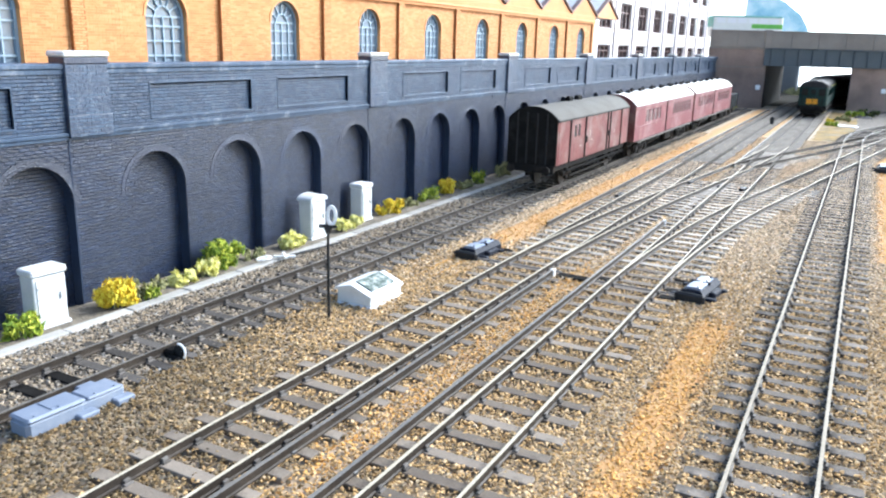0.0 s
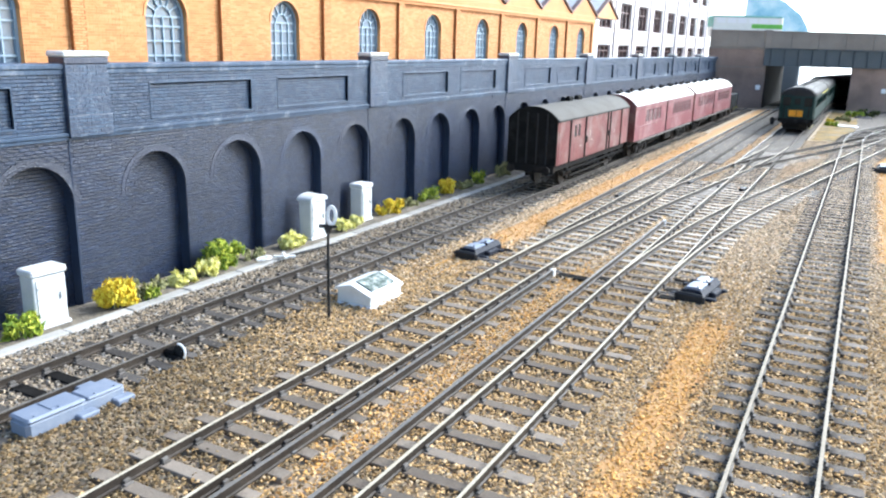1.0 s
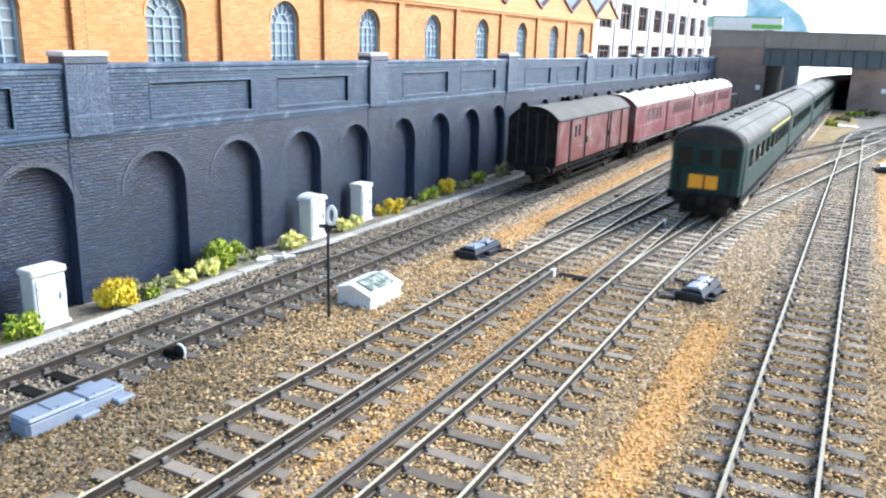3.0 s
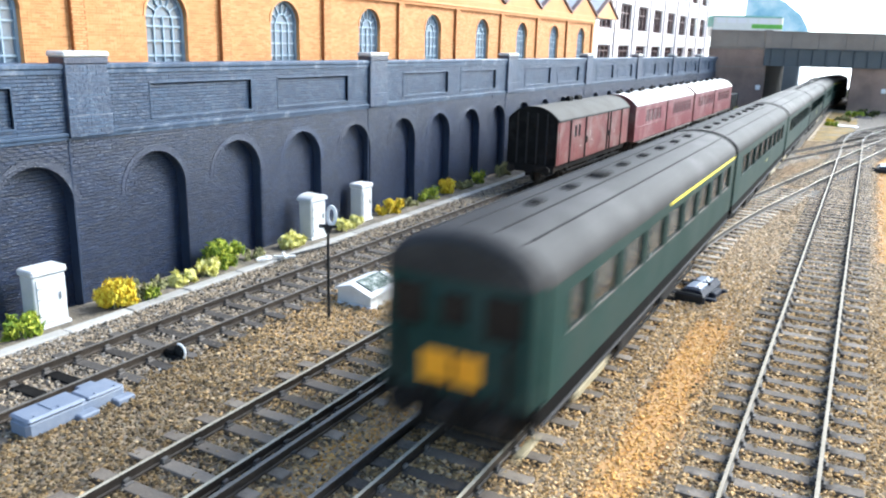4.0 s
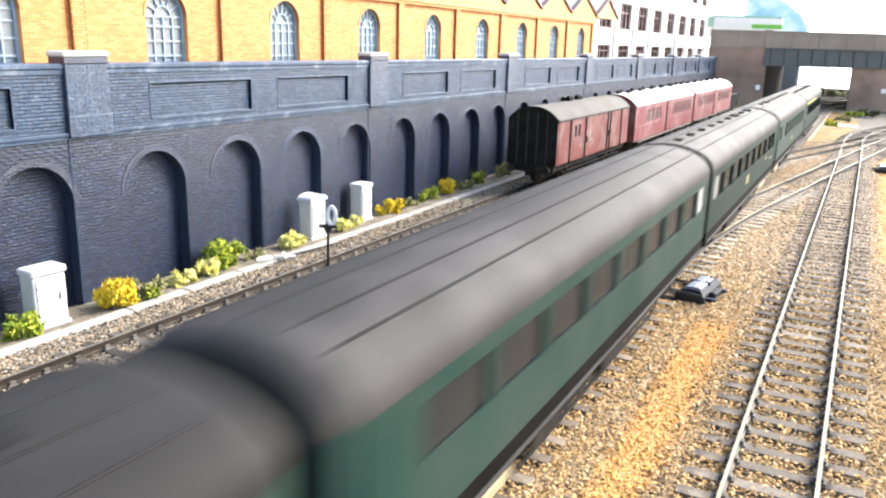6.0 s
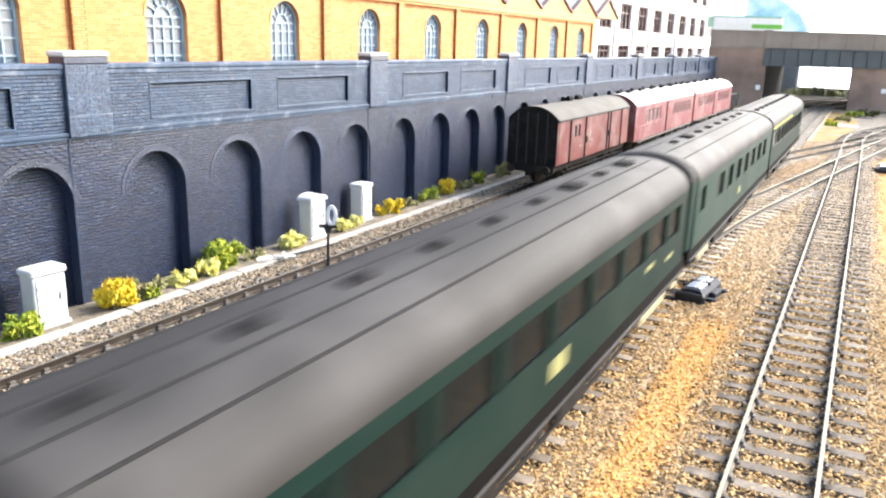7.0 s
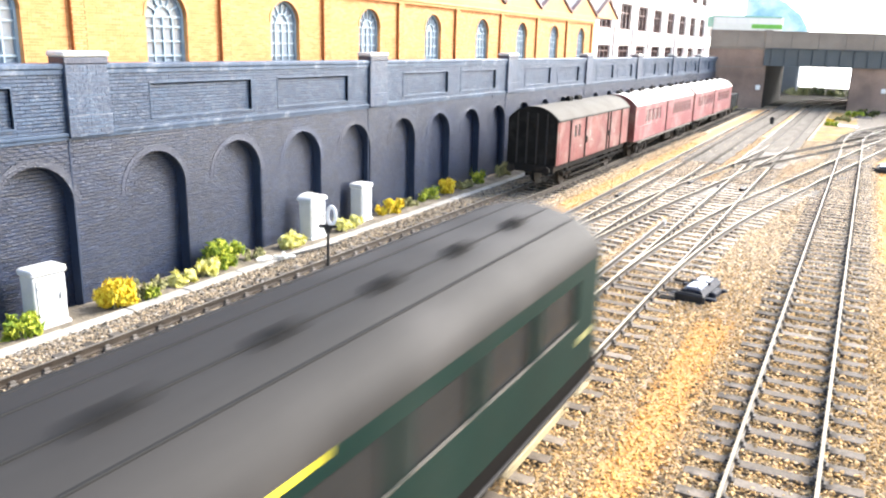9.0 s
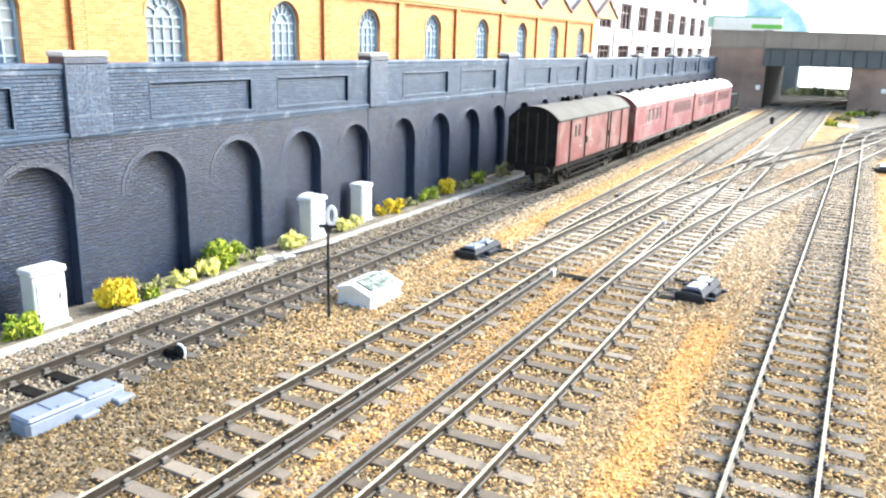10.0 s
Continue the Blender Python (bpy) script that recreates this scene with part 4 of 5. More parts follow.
def red_coach(y0, length, windows, label):
    t = thing("red_coach", (XA, y0, 0), label, "railway coach", "red vehicles in the siding")
    h, g, top = 16.6, 46.0, 54.0
    outline = [(-h - 0.8, 18.0)] + arc_roof(h + 0.8, g, top + 0.1)[::-1] + [(h + 0.8, 18.0)]
    for a in (-0.6, length - 0.6):
        part("end_wall", Shape().prism(outline, a, a + 1.2), MAROON, t)
    side = Shape()
    for s in (-1, 1):
        side_wall(side, s * h, 0.8, 0.6, length - 0.6, 18.0, g, 31.5, 41.0, windows)
    part("body", side, CRIMSON, t)
    part("cornice", Shape().box(h + 0.8, h + 1.2, 0, length, 42.6, 43.4, 0.1).box(h + 0.8, h + 1.1, 0, length, 28.6, 29.2, 0.1), MAROON, t)
    part("partition", Shape().box(-3, -2, 3, length - 3, 19, 45), INTERIOR, t)
    for a, b in windows:
        w = part("window", Shape().box(h + 0.35, h + 0.6, a, b, 31.5, 41.0), GREYPANE, t)
        part("window_frame", Shape().box(h + 0.5, h + 1.0, a - 0.5, a, 31.2, 41.3).box(h + 0.5, h + 1.0, b, b + 0.5, 31.2, 41.3).box(h + 0.5, h + 1.0, a, b, 37.9, 38.3), CRIMSON, w)
    for y in (length * 0.47,):
        part("door_pillar", Shape().box(h + 0.8, h + 1.5, y, y + 1.0, 18.2, 45.6, 0.15), UNDER, t)
    part("roof", Shape().prism(arc_roof(h + 1.2, g, top) + [(-h - 1.2, g - 0.8), (h + 1.2, g - 0.8)], 0.6, length - 0.6), PALEROOF, t, smooth=True)
    vent = Shape().box(-1.6, 1.6, -2.4, 2.4, -0.8, 1.9, 0.4).mesh("roof_vent", UNDER)
    y = 14
    while y < length - 8:
        part("roof_vent", vent, UNDER, t).matrix_basis = pose((1.0 if int(y) % 2 else -1.5) * MM, y * MM, (top + 0.2) * MM)
        y += 19
    part("underframe", Shape().box(-14.5, 14.5, 1, length - 1, 14.8, 18.0, 0.4).box(-9, 9, length * 0.36, length * 0.5, 8, 15, 0.8).box(10, 14, length * 0.55, length * 0.66, 8.5, 15, 0.6), UNDER, t)
    part("footboard", Shape().box(h + 0.5, h + 2.4, 6, length - 6, 16.6, 17.6, 0.15), VANROOF, t, "dusty grey footboard")
    for y in (34, length - 34):
        bogie(t, y)
    for y, sd in ((0, -1), (length, 1)):
        buffers(t, y, sd)
    return t


red_van(440, 156)
red_coach(611, 225, [(34 + 13.5 * i, 43 + 13.5 * i) for i in range(4)] + [(134 + 11.5 * i, 142 + 11.5 * i) for i in range(7)], "crimson coach with a pale grey roof in the siding")
red_coach(845, 240, [(20 + 15.0 * i, 29 + 15.0 * i) for i in range(6)] + [(140 + 14 * i, 149 + 14 * i) for i in range(6)], "crimson passenger coach with pale roof at the far end")


def grey_wagon(y0):
    t = thing("goods_wagon", (XA, y0, 0), "small dark grey goods wagon behind the red coaches", "railway wagon")
    part("body", Shape().box(-15, 15, 0, 62, 16, 33, 0.4), WAGONGREY, t)
    rib = Shape().box(15, 16, -0.8, 0.8, 16, 33, 0.1).mesh("rib", UNDER)
    for y in (6, 22, 40, 56):
        part("rib", rib, UNDER, t).matrix_basis = pose(0, y * MM, 0)
    part("underframe", Shape().box(-13, 13, 1, 61, 13, 16, 0.3), UNDER, t)
    for y in (14, 48):
        wheelset(t, y, r=5.5)
        for s in (-11.5, 11.5):
            part("axle_guard", Shape().box(s - 1, s + 1, y - 3, y + 3, 8, 14, 0.3), UNDER, t)
    return t


grey_wagon(1102)

# ---- the green electric train ----
BODY, GAP = 242.0, 7.0
PITCH_C = BODY + GAP


def green_coach(kind, windows, line=None, label="", vent_x=1.2, glass=None, hatches=(0, 2), blinds=(), cover=None, marks=(), sill_glint=None, paint=None, vents=True):
    """A coach about its middle, with the leading end towards -y."""
    t = thing("green_coach", (0, 0, 0), label, "railway coach", "green electric train")
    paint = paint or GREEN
    h, g, top, L = 17.6, 43.7, 53.1, BODY / 2
    w0, w1 = 30.2, 40.0
    outline = [(-h, 18.5)] + roof_profile(h, g, top - 0.4)[::-1] + [(h, 18.5)]
    cab0, cab1 = kind == "front", kind == "rear"
    a0, a1 = (-L + 5.0 if cab0 else -L), (L - 5.0 if cab1 else L)
    side = Shape()
    for s in (-1, 1):
        side_wall(side, s * h, 0.7, a0, a1, 18.3, g, w0, w1, windows)
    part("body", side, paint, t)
    for sx in (-1, 1):
        part("solebar", Shape().box(min(sx * (h - 2.0), sx * (h + 0.6)), max(sx * (h - 2.0), sx * (h + 0.6)), -L + 1, L - 1, 14.4, 18.3, 0.2), SOLEBAR, t, "dusty dark brown solebar")
    part("footboard", Shape().box(h + 0.6, h + 1.2, -L + 4, L - 4, 13.9, 14.7, 0.1), DUSTYROOF, t, "dusty grey footboard")
    part("floor_pan", Shape().box(-h + 2, h - 2, -L + 2, L - 2, 16.0, 18.6), UNDER, t)
    part("partition", Shape().box(3.0, 3.8, a0 + 3, a1 - 3, 18.6, 43.4), INTERIOR, t)
    for a, b in windows:
        w = part("window", Shape().box(h - 0.25, h + 0.1, a, b, w0, w1), glass or CLEAR, t)
        w.visible_shadow = False
        # Slot 1 paints a highlight line along the bottom edge of the window.
        part("window_frame", Shape().box(h + 0.4, h + 0.85, a - 0.35, a + 0.25, w0, w1).box(h + 0.4, h + 0.85, b - 0.25, b + 0.35, w0, w1).box(h + 0.4, h + 0.8, a, b, w0 - 0.1, w0 + 0.35, slot=1), (paint, sill_glint or paint), w)
        w = part("window", Shape().box(-h - 0.1, -h + 0.25, a, b, w0, w1), CLEAR, t)
        w.visible_shadow = False
    for a, b in blinds:
        part("blind", Shape().box(h + 0.15, h + 0.35, a, b, 30.6, 39.6), BLINDWHITE, t, "white window blind")
    if line:
        part("first_class_line", Shape().box(h + 0.55, h + 0.85, line[0], line[1], 42.2, 43.3), LINEYELLOW, t, "lemon yellow line under the gutter")
    for y, z, wide, tall in marks:
        part("lettering_bar", Shape().box(h + 0.65, h + 0.8, y - wide / 2, y + wide / 2, z - tall / 2, z + tall / 2), FADEDYELLOW, t, "faded yellow lettering bar")
    roof = Shape().prism(roof_profile(h + 0.75, g, top) + [(-h - 0.75, g - 0.5), (h + 0.75, g - 0.5)], a0, a1)
    part("roof", roof, cover or GREENROOF, t, smooth=True)
    for x in (-9.0, -2.6, 5.2, 11.6):
        z = g + (top - g) * math.sqrt(1 - (x / (h + 0.75)) ** 2)
        part("roof_rib", Shape().box(x - 0.3, x + 0.3, a0 + 3, a1 - 3, z - 1.6, z + 0.15, 0.1), ROOFRIB, t)
    vent = Shape().box(-1.5, 1.5, -2.4, 2.4, -0.8, 0.9, 0.4).mesh("roof_vent", ROOFVENT)
    hatch = Shape().box(-2.4, 2.4, -4.6, 4.6, -0.8, 1.0, 0.5).mesh("roof_hatch", ROOFVENT)
    for i in range(9):
        y = -108 + 25.2 * i
        if vents and a0 + 8 < y < a1 - 8:
            big = i in hatches
            part("roof_hatch" if big else "roof_vent", hatch if big else vent, ROOFVENT, t).matrix_basis = pose(vent_x * MM, y * MM, (top - 0.1) * MM)
    for s, cab in ((-1, cab0), (1, cab1)):
        y = s * L
        if not cab:
            part("end_wall", Shape().prism(outline, min(y, y - s * 1.2), max(y, y - s * 1.2)), paint, t)
            part("gangway", Shape().box(-6, 6, min(y, y + s * GAP / 2), max(y, y + s * GAP / 2), 19, 44, 0.6), SOOTSHADE, t, "black gangway bellows")
        else:
            cab_end(t, s, L, h, g, top, cover or GREENROOF, paint)
    for y in (-83, 83):
        bogie(t, y, cab0 if y < 0 else cab1)
    part("equipment_case", Shape().box(9, 16.2, -50, -30, 6.0, 15.5, 0.5).box(9, 15.6, -27, -8, 7.0, 15.5, 0.5).box(8, 16.4, -2, 22, 6.4, 15.5, 0.5).box(9, 15.8, 25, 50, 7.4, 15.5, 0.5).box(-15, -8, -40, 30, 8.0, 15.5, 0.5), UNDER, t)
    for sx in (-15.6, 15.6):
        part("truss_rod", Shape().box(sx - 0.4, sx + 0.4, -56, 56, 5.8, 6.6, 0.1).tube((sx, -56, 6.2), (sx, -64, 15.0), 0.45, 0.45, 6).tube((sx, 56, 6.2), (sx, 64, 15.0), 0.45, 0.45, 6), UNDER, t)
    return t


def cab_end(t, s, L, h, g, top, cover, paint):
    """The driving end: rounded face, three windows, warning panel, buffers, pipes."""
    rings = []
    for d, k, drop in ((5.0, 1.0, 0.0), (1.8, 0.993, 0.4), (0.6, 0.975, 1.3), (0.0, 0.93, 2.6)):
        y = s * (L - d)
        pts = [(-h * k, 18.5)] + [(x * k, z - drop * max(0, (z - g)) / (top - g)) for x, z in roof_profile(h + 0.4 * (d > 3), g, top)[::-1]] + [(h * k, 18.5)]
        rings.append([(x, y, z) for x, z in pts])
    n = len(rings[0])
    sh = Shape()
    for r in rings:
        sh.v += r
    for i in range(len(rings) - 1):
        for j in range(n):
            sh.f.append((i * n + j, i * n + (j + 1) % n, (i + 1) * n + (j + 1) % n, (i + 1) * n + j))
            x0, z0 = sh.v[i * n + j][0], sh.v[i * n + j][2]
            x1, z1 = sh.v[i * n + (j + 1) % n][0], sh.v[i * n + (j + 1) % n][2]
            sh.s.append(1 if min(z0, z1) >= g - 0.6 and i < 3 else 0)
    sh.f.append(tuple(range((len(rings) - 1) * n, len(rings) * n)))
    sh.s.append(0)
    face = part("cab", sh, (paint, cover), t, "dark green driving cab", smooth=True)
    y = s * L
    dome = [(x, z) for x, _, z in rings[-1] if z >= 42.6]
    part("roof_dome", Shape().prism(dome, min(y, y + s * 0.3), max(y, y + s * 0.3)), cover, face, "grey front of the domed roof")

    def plate(x0, x1, z0, z1, deep=0.35, c=0.1):
        return Shape().box(x0, x1, min(y, y + s * deep), max(y, y + s * deep), z0, z1, c)

    for x in (-10.9, 10.9):
        part("cab_window", plate(x - 3.9, x + 3.9, 32.4, 41.6), CABGLASS, face, "dark driver's window")
    part("headcode_window", plate(-2.9, 2.9, 34.0, 40.6), CABGLASS, face, "dark route indicator window")
    panel = part("warning_panel", plate(-7.7, 6.6, 20.9, 27.9, 0.3), YELLOW, face, "bright yellow warning panel")
    part("panel_seam", Shape().box(-0.35, 0.35, min(y, y + s * 0.55), max(y, y + s * 0.55), 21.0, 27.8), UNDER, panel)
    for x in (-12.6, 12.6):
        part("jumper_cable", Shape().tube((x, y + s * 0.9, 20), (x, y + s * 0.9, 31.5), 0.7, 0.7, 8), UNDER, face)
    for x in (-6.0, -3.4, 4.6, 8.8):
        part("brake_pipe", Shape().tube((x, y + s * 1.0, 12.2), (x, y + s * 1.0, 20.4), 0.6, 0.6, 8).tube((x, y - s * 1.0, 19.4), (x, y + s * 1.2, 19.4), 0.6, 0.6, 8), UNDER, face)
    part("gangway_door", plate(-4.4, 4.4, 30.6, 32.6, 0.25), paint, face)
    part("buffer_beam", Shape().box(-15, 15, min(y, y - s * 3), max(y, y - s * 3), 13.0, 18.6, 0.3), UNDER, face)
    # Added black block, no real part, darkens the space under the cab front.
    part("dark_block", Shape().box(-12, 12, min(y - s * 5, y - s * 7), max(y - s * 5, y - s * 7), 6.5, 13.5, 0.3), UNDER, face)
    part("coupler", Shape().box(-2.2, 2.2, min(y, y + s * 5), max(y, y + s * 5), 12.8, 17.2, 0.5), UNDER, face)
    for x in (-11.0, 11.0):
        part("buffer", Shape().tube((x, y, 15.5), (x, y + s * 4, 15.5), 1.2, 1.2, 12).tube((x, y + s * 4, 15.5), (x, y + s * 4.8, 15.5), 2.5, 2.3, 14), UNDER, face)
    part("footstep", Shape().box(14.6, 16.6, min(y, y - s * 8), max(y, y - s * 8), 8.0, 9.0, 0.2), SHOEBEAM, face)


def row(start, pitch, width, n):
    return [(start + pitch * i, start + pitch * i + width) for i in range(n)]


TRAIN = [
    green_coach("front", [(-103, -91.5)] + row(-86.5, 25.2, 20.0, 8), (-10, 119), "dark green driving coach with a yellow warning panel", 1.2, DIMGLASS, (3,), cover=DUSTYROOF, sill_glint=VANROOF, paint=LIGHTGREEN),
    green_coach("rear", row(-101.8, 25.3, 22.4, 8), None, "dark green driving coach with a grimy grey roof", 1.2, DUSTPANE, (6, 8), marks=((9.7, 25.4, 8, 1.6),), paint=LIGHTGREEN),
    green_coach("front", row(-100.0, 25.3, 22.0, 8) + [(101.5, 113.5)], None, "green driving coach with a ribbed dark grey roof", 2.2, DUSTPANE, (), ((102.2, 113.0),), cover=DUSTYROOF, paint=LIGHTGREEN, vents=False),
    green_coach("rear", row(-113, 25.3, 22.0, 8) + [(91, 105)], None, "green driving coach with wide windows and grey roof", 1.2, COACHPANE, (6, 8), ((-112.6, -103.5),), DUSTYROOF, marks=((94, 24.7, 8, 1.3), (68, 27.4, 8, 1.3), (-8.6, 25.0, 9, 4.2))),
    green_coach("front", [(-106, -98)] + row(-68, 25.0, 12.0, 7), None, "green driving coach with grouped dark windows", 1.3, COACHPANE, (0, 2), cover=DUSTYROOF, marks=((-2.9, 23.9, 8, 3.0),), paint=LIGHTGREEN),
    green_coach("rear", [(-113.5, -102)] + row(-97.0, 25.2, 21.5, 8), (-119, 9), "green driving coach with a yellow first class line", 5.5, DUSTPANE, (), ((-113, -102.5),), DUSTYROOF, marks=((108, 26.0, 8, 1.6),), sill_glint=VANROOF),
]

# ---- bridge at the far end ----
BRIDGE_L, BRIDGE_R = Vector((-236.0, 1335.0)), Vector((64.0, 1470.0))
SPAN = (BRIDGE_R - BRIDGE_L).length
SKEW = math.degrees(math.atan2(BRIDGE_R.y - BRIDGE_L.y, BRIDGE_R.x - BRIDGE_L.x))
bridge = thing("road_bridge", (BRIDGE_L.x, BRIDGE_L.y, 0), "skewed road bridge with brick abutments and a grey girder", "bridge", turn=SKEW, kind="structure")
OPEN0, OPEN1, DEEP = 92.0, 228.0, 300.0
SIN, COS = math.sin(radians(SKEW)), math.cos(radians(SKEW))


def along_tracks(u0, u1, deep, z0, z1, near=0.0):
    """A block under the bridge whose sides run along the tracks."""
    base = [(u0 + near * SIN, near * COS), (u1 + near * SIN, near * COS), (u1 + deep * SIN, deep * COS), (u0 + deep * SIN, deep * COS)]
    return Shape().add([(x, y, z) for z in (z0, z1) for x, y in base], [(3, 2, 1, 0), (4, 5, 6, 7)] + [(k, (k + 1) % 4, 4 + (k + 1) % 4, 4 + k) for k in range(4)])


part("abutment", along_tracks(0, OPEN0, 130, -2, 94.5), BRIDGEBRICK, bridge, "brown brick abutment")
# Thin dark sheets over the abutment sides; the bridge's shade is their colour.
part("wing_wall", along_tracks(OPEN0 + 0.1, OPEN0 + 1.0, 300, -2, 84.0, 14.0), SHADEBRICK, bridge, "brick wing wall under the bridge with shade painted in")
part("wing_wall", along_tracks(OPEN1 - 1.0, OPEN1 - 0.1, 300, -2, 68.0, 14.0), SHADEBRICK, bridge, "brick wing wall under the bridge with shade painted in")
part("abutment", along_tracks(OPEN1, SPAN + 60, 130, -2, 68.6), BRIDGEBRICK, bridge, "brown brick abutment")
part("abutment_course", Shape().box(-1, OPEN0 + 0.6, -0.8, 0, 64.5, 66.0, 0.2).box(-1, OPEN0 + 0.6, -1.2, 0, 93.0, 95.5, 0.3), BRIDGESTONE, bridge)
part("girder", Shape().box(OPEN0 - 4, SPAN + 60, -2.0, 1.5, 68.5, 95.0, 0.3).box(OPEN0 - 4, SPAN + 60, -4.0, 3, 68.0, 69.6, 0.2).box(OPEN0 - 4, SPAN + 60, -4.5, 3, 93.4, 95.2, 0.2), GIRDER, bridge, "slate grey plate girder")
stiff = Shape().box(-0.6, 0.6, -3.9, -2.0, 69.6, 93.4, 0.1).mesh("stiffener", GIRDER)
x = OPEN0 + 6
while x < SPAN + 55:
    part("stiffener", stiff, GIRDER, bridge).matrix_basis = pose(x * MM, 0, 0)
    x += 21.5
# Deck and black underside reach far back, out of view, to shade the opening.
part("deck", along_tracks(8, SPAN + 60, DEEP, 95.8, 100.0), BRIDGESTONE, bridge)
part("deck_underside", along_tracks(OPEN0, OPEN1, DEEP - 4, 84, 95.4), SOOTSHADE, bridge)
x = 2.0
while x < SPAN + 50:
    n = 42.0
    part("parapet_panel", Shape().box(x, x + n - 0.25, -1.5, 5.5, 95.5, 120.0, 0.4), BRIDGESTONE, bridge)
    x += n
part("parapet_coping", Shape().box(1, SPAN + 60, -2.4, 6.4, 120.0, 122.0, 0.4), BRIDGESTONE, bridge)
part("parapet_pier", Shape().box(86, 97, -3.4, 7.4, 95.5, 123.4, 0.5), BRIDGESTONE, bridge)
for x in (84.0, 281.0):
    part("notice_plate", Shape().box(x - 3.6, x + 3.6, -1.6, -0.4, 30.0, 37.4, 0.2), SIGNWHITE, bridge, "small white square plate")

# ---- beyond the bridge ----
yard = part("yard_wall", Shape().box(-330, -146, 1968, 1990, -2, 88, 0.5), GIRDER)
tagged(yard, "grey wall beyond the bridge", "wall", kind="structure")
backdrop = part("backdrop", Shape().box(-760, 1660, 2600, 2612, -40, 1480), WHITEGLOW)
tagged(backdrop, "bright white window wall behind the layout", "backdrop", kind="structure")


# ---- orange brick works ----
BLD, BAYB = -265.0, 77.2
WIN = [168.0 + BAYB * k for k in range(-1, 9)]
PILAST = [201.5 + BAYB * k for k in range(-2, 9)]
works = thing("brick_works", (BLD, 460, 0), "long orange brick works with arched blue windows", "factory building")
works_at = Matrix.Translation((-BLD * MM, -460 * MM, 0))
W0, W1 = 60.0, 824.0


def works_part(name, shape, mats, label="", parent=None):
    o = part(name, shape, mats, parent or works, label)
    if parent is None:
        o.matrix_basis = works_at
    return o


def win_half(z):
    if z < 97.0:
        return 11.2
    return 11.2 * math.sqrt(max(0.0, 1 - ((z - 97.0) / 10.8) ** 2))


shell = Shape()
shell.box(BLD - 120, BLD - 4, W0, W1, 0, 118.0)
edges = [W0]
for y in WIN:
    if y - 11.2 > W0:
        edges += [y - 11.2, y + 11.2]
edges.append(W1)
for a, b in zip(edges[0::2], edges[1::2]):
    shell.box(BLD - 4.1, BLD - 0.3, a, b, 0, 109.5)
n = 18
for y in WIN:
    if y - 11.2 > W0:
        line = [(y - 11.2 * math.cos(math.pi * i / n), 97.0 + 10.8 * math.sin(math.pi * i / n)) for i in range(n + 1)]
        shell.band(line, [(q, 109.5) for q, _ in line], BLD - 4.1, BLD - 0.3)
        shell.box(BLD - 4.1, BLD - 0.3, y - 11.2, y + 11.2, 0, 66)
shell.box(BLD - 4.1, BLD - 0.3, W0, W1, 109.5, 120.0)
works_part("wall", shell, ORANGEBACK)
rows = lay_bricks(lambda z: cut([(W0, W1)], [(y - win_half(z), y + win_half(z)) for y in WIN] if z < 107.8 else []), 70.0, 113.0, BLD, 0.4, rnd, 1.02, 3.4, 0.17)
works_part("brickwork", many_boxes("brickwork", rows, ORANGE), ORANGE)["kind"] = "stuff"
for y in PILAST:
    if W0 < y < W1:
        rows = lay_bricks(lambda z: [(y - 3.0, y + 3.0)], 70.0, 112.6, BLD + 1.7, 0.5, rnd, 1.02, 3.4, 0.17)
        p = works_part("pilaster", Shape().box(BLD - 0.5, BLD + 1.5, y - 3.1, y + 3.1, 0, 112.6), ORANGEDARK)
        part("pilaster_bricks", many_boxes("pilaster_bricks", rows, ORANGE), ORANGE, p)
works_part("eaves_band", Shape().box(BLD - 1, BLD + 1.9, W0, W1, 112.6, 114.2, 0.2).box(BLD - 1, BLD + 2.6, W0, W1, 114.2, 116.0, 0.3).box(BLD - 1, BLD + 1.4, W0, W1, 116.0, 120.2, 0.3), ORANGE, "moulded orange brick eaves band")
for y in WIN:
    if y - 11.2 > W0:
        arc = [(-math.cos(math.pi * i / n), math.sin(math.pi * i / n)) for i in range(n + 1)]
        works_part("window_arch", Shape().band([(y + 11.2 * c, 97 + 10.8 * s) for c, s in arc], [(y + 12.3 * c, 97 + 11.9 * s) for c, s in arc], BLD - 2, BLD + 0.3), ORANGE)
        w = works_part("window", Shape().slab([(y - 10.9, 66.5)] + [(y + 10.9 * c, 97 + 10.5 * s) for c, s in arc] + [(y + 10.9, 66.5)], BLD - 3.4, BLD - 3.0), PANE, "pale arched window pane")
        fr = Shape().band([(y + 10.0 * c, 97 + 9.6 * s) for c, s in arc], [(y + 11.1 * c, 97 + 10.7 * s) for c, s in arc], BLD - 3.0, BLD - 2.0)
        fr.box(BLD - 3, BLD - 2, y - 11.1, y - 10.0, 66.5, 97).box(BLD - 3, BLD - 2, y + 10.0, y + 11.1, 66.5, 97)
        part("window_frame", fr, BLUEFRAME, w, "pale blue painted frame")
        for d in (-5.1, 0.0, 5.1):
            part("glazing_bar", Shape().box(BLD - 2.95, BLD - 2.25, y + d - 0.33, y + d + 0.33, 66.5, 97), BLUEFRAME, w)
        for z in (69, 75, 81, 87, 93, 97):
            part("glazing_bar", Shape().box(BLD - 2.95, BLD - 2.2, y - 10, y + 10, z - 0.35, z + 0.35), BLUEFRAME, w)
        part("fanlight_ring", Shape().band([(y + 4.0 * c, 97 + 4.0 * s) for c, s in arc], [(y + 4.6 * c, 97 + 4.6 * s) for c, s in arc], BLD - 2.95, BLD - 2.25), BLUEFRAME, w)
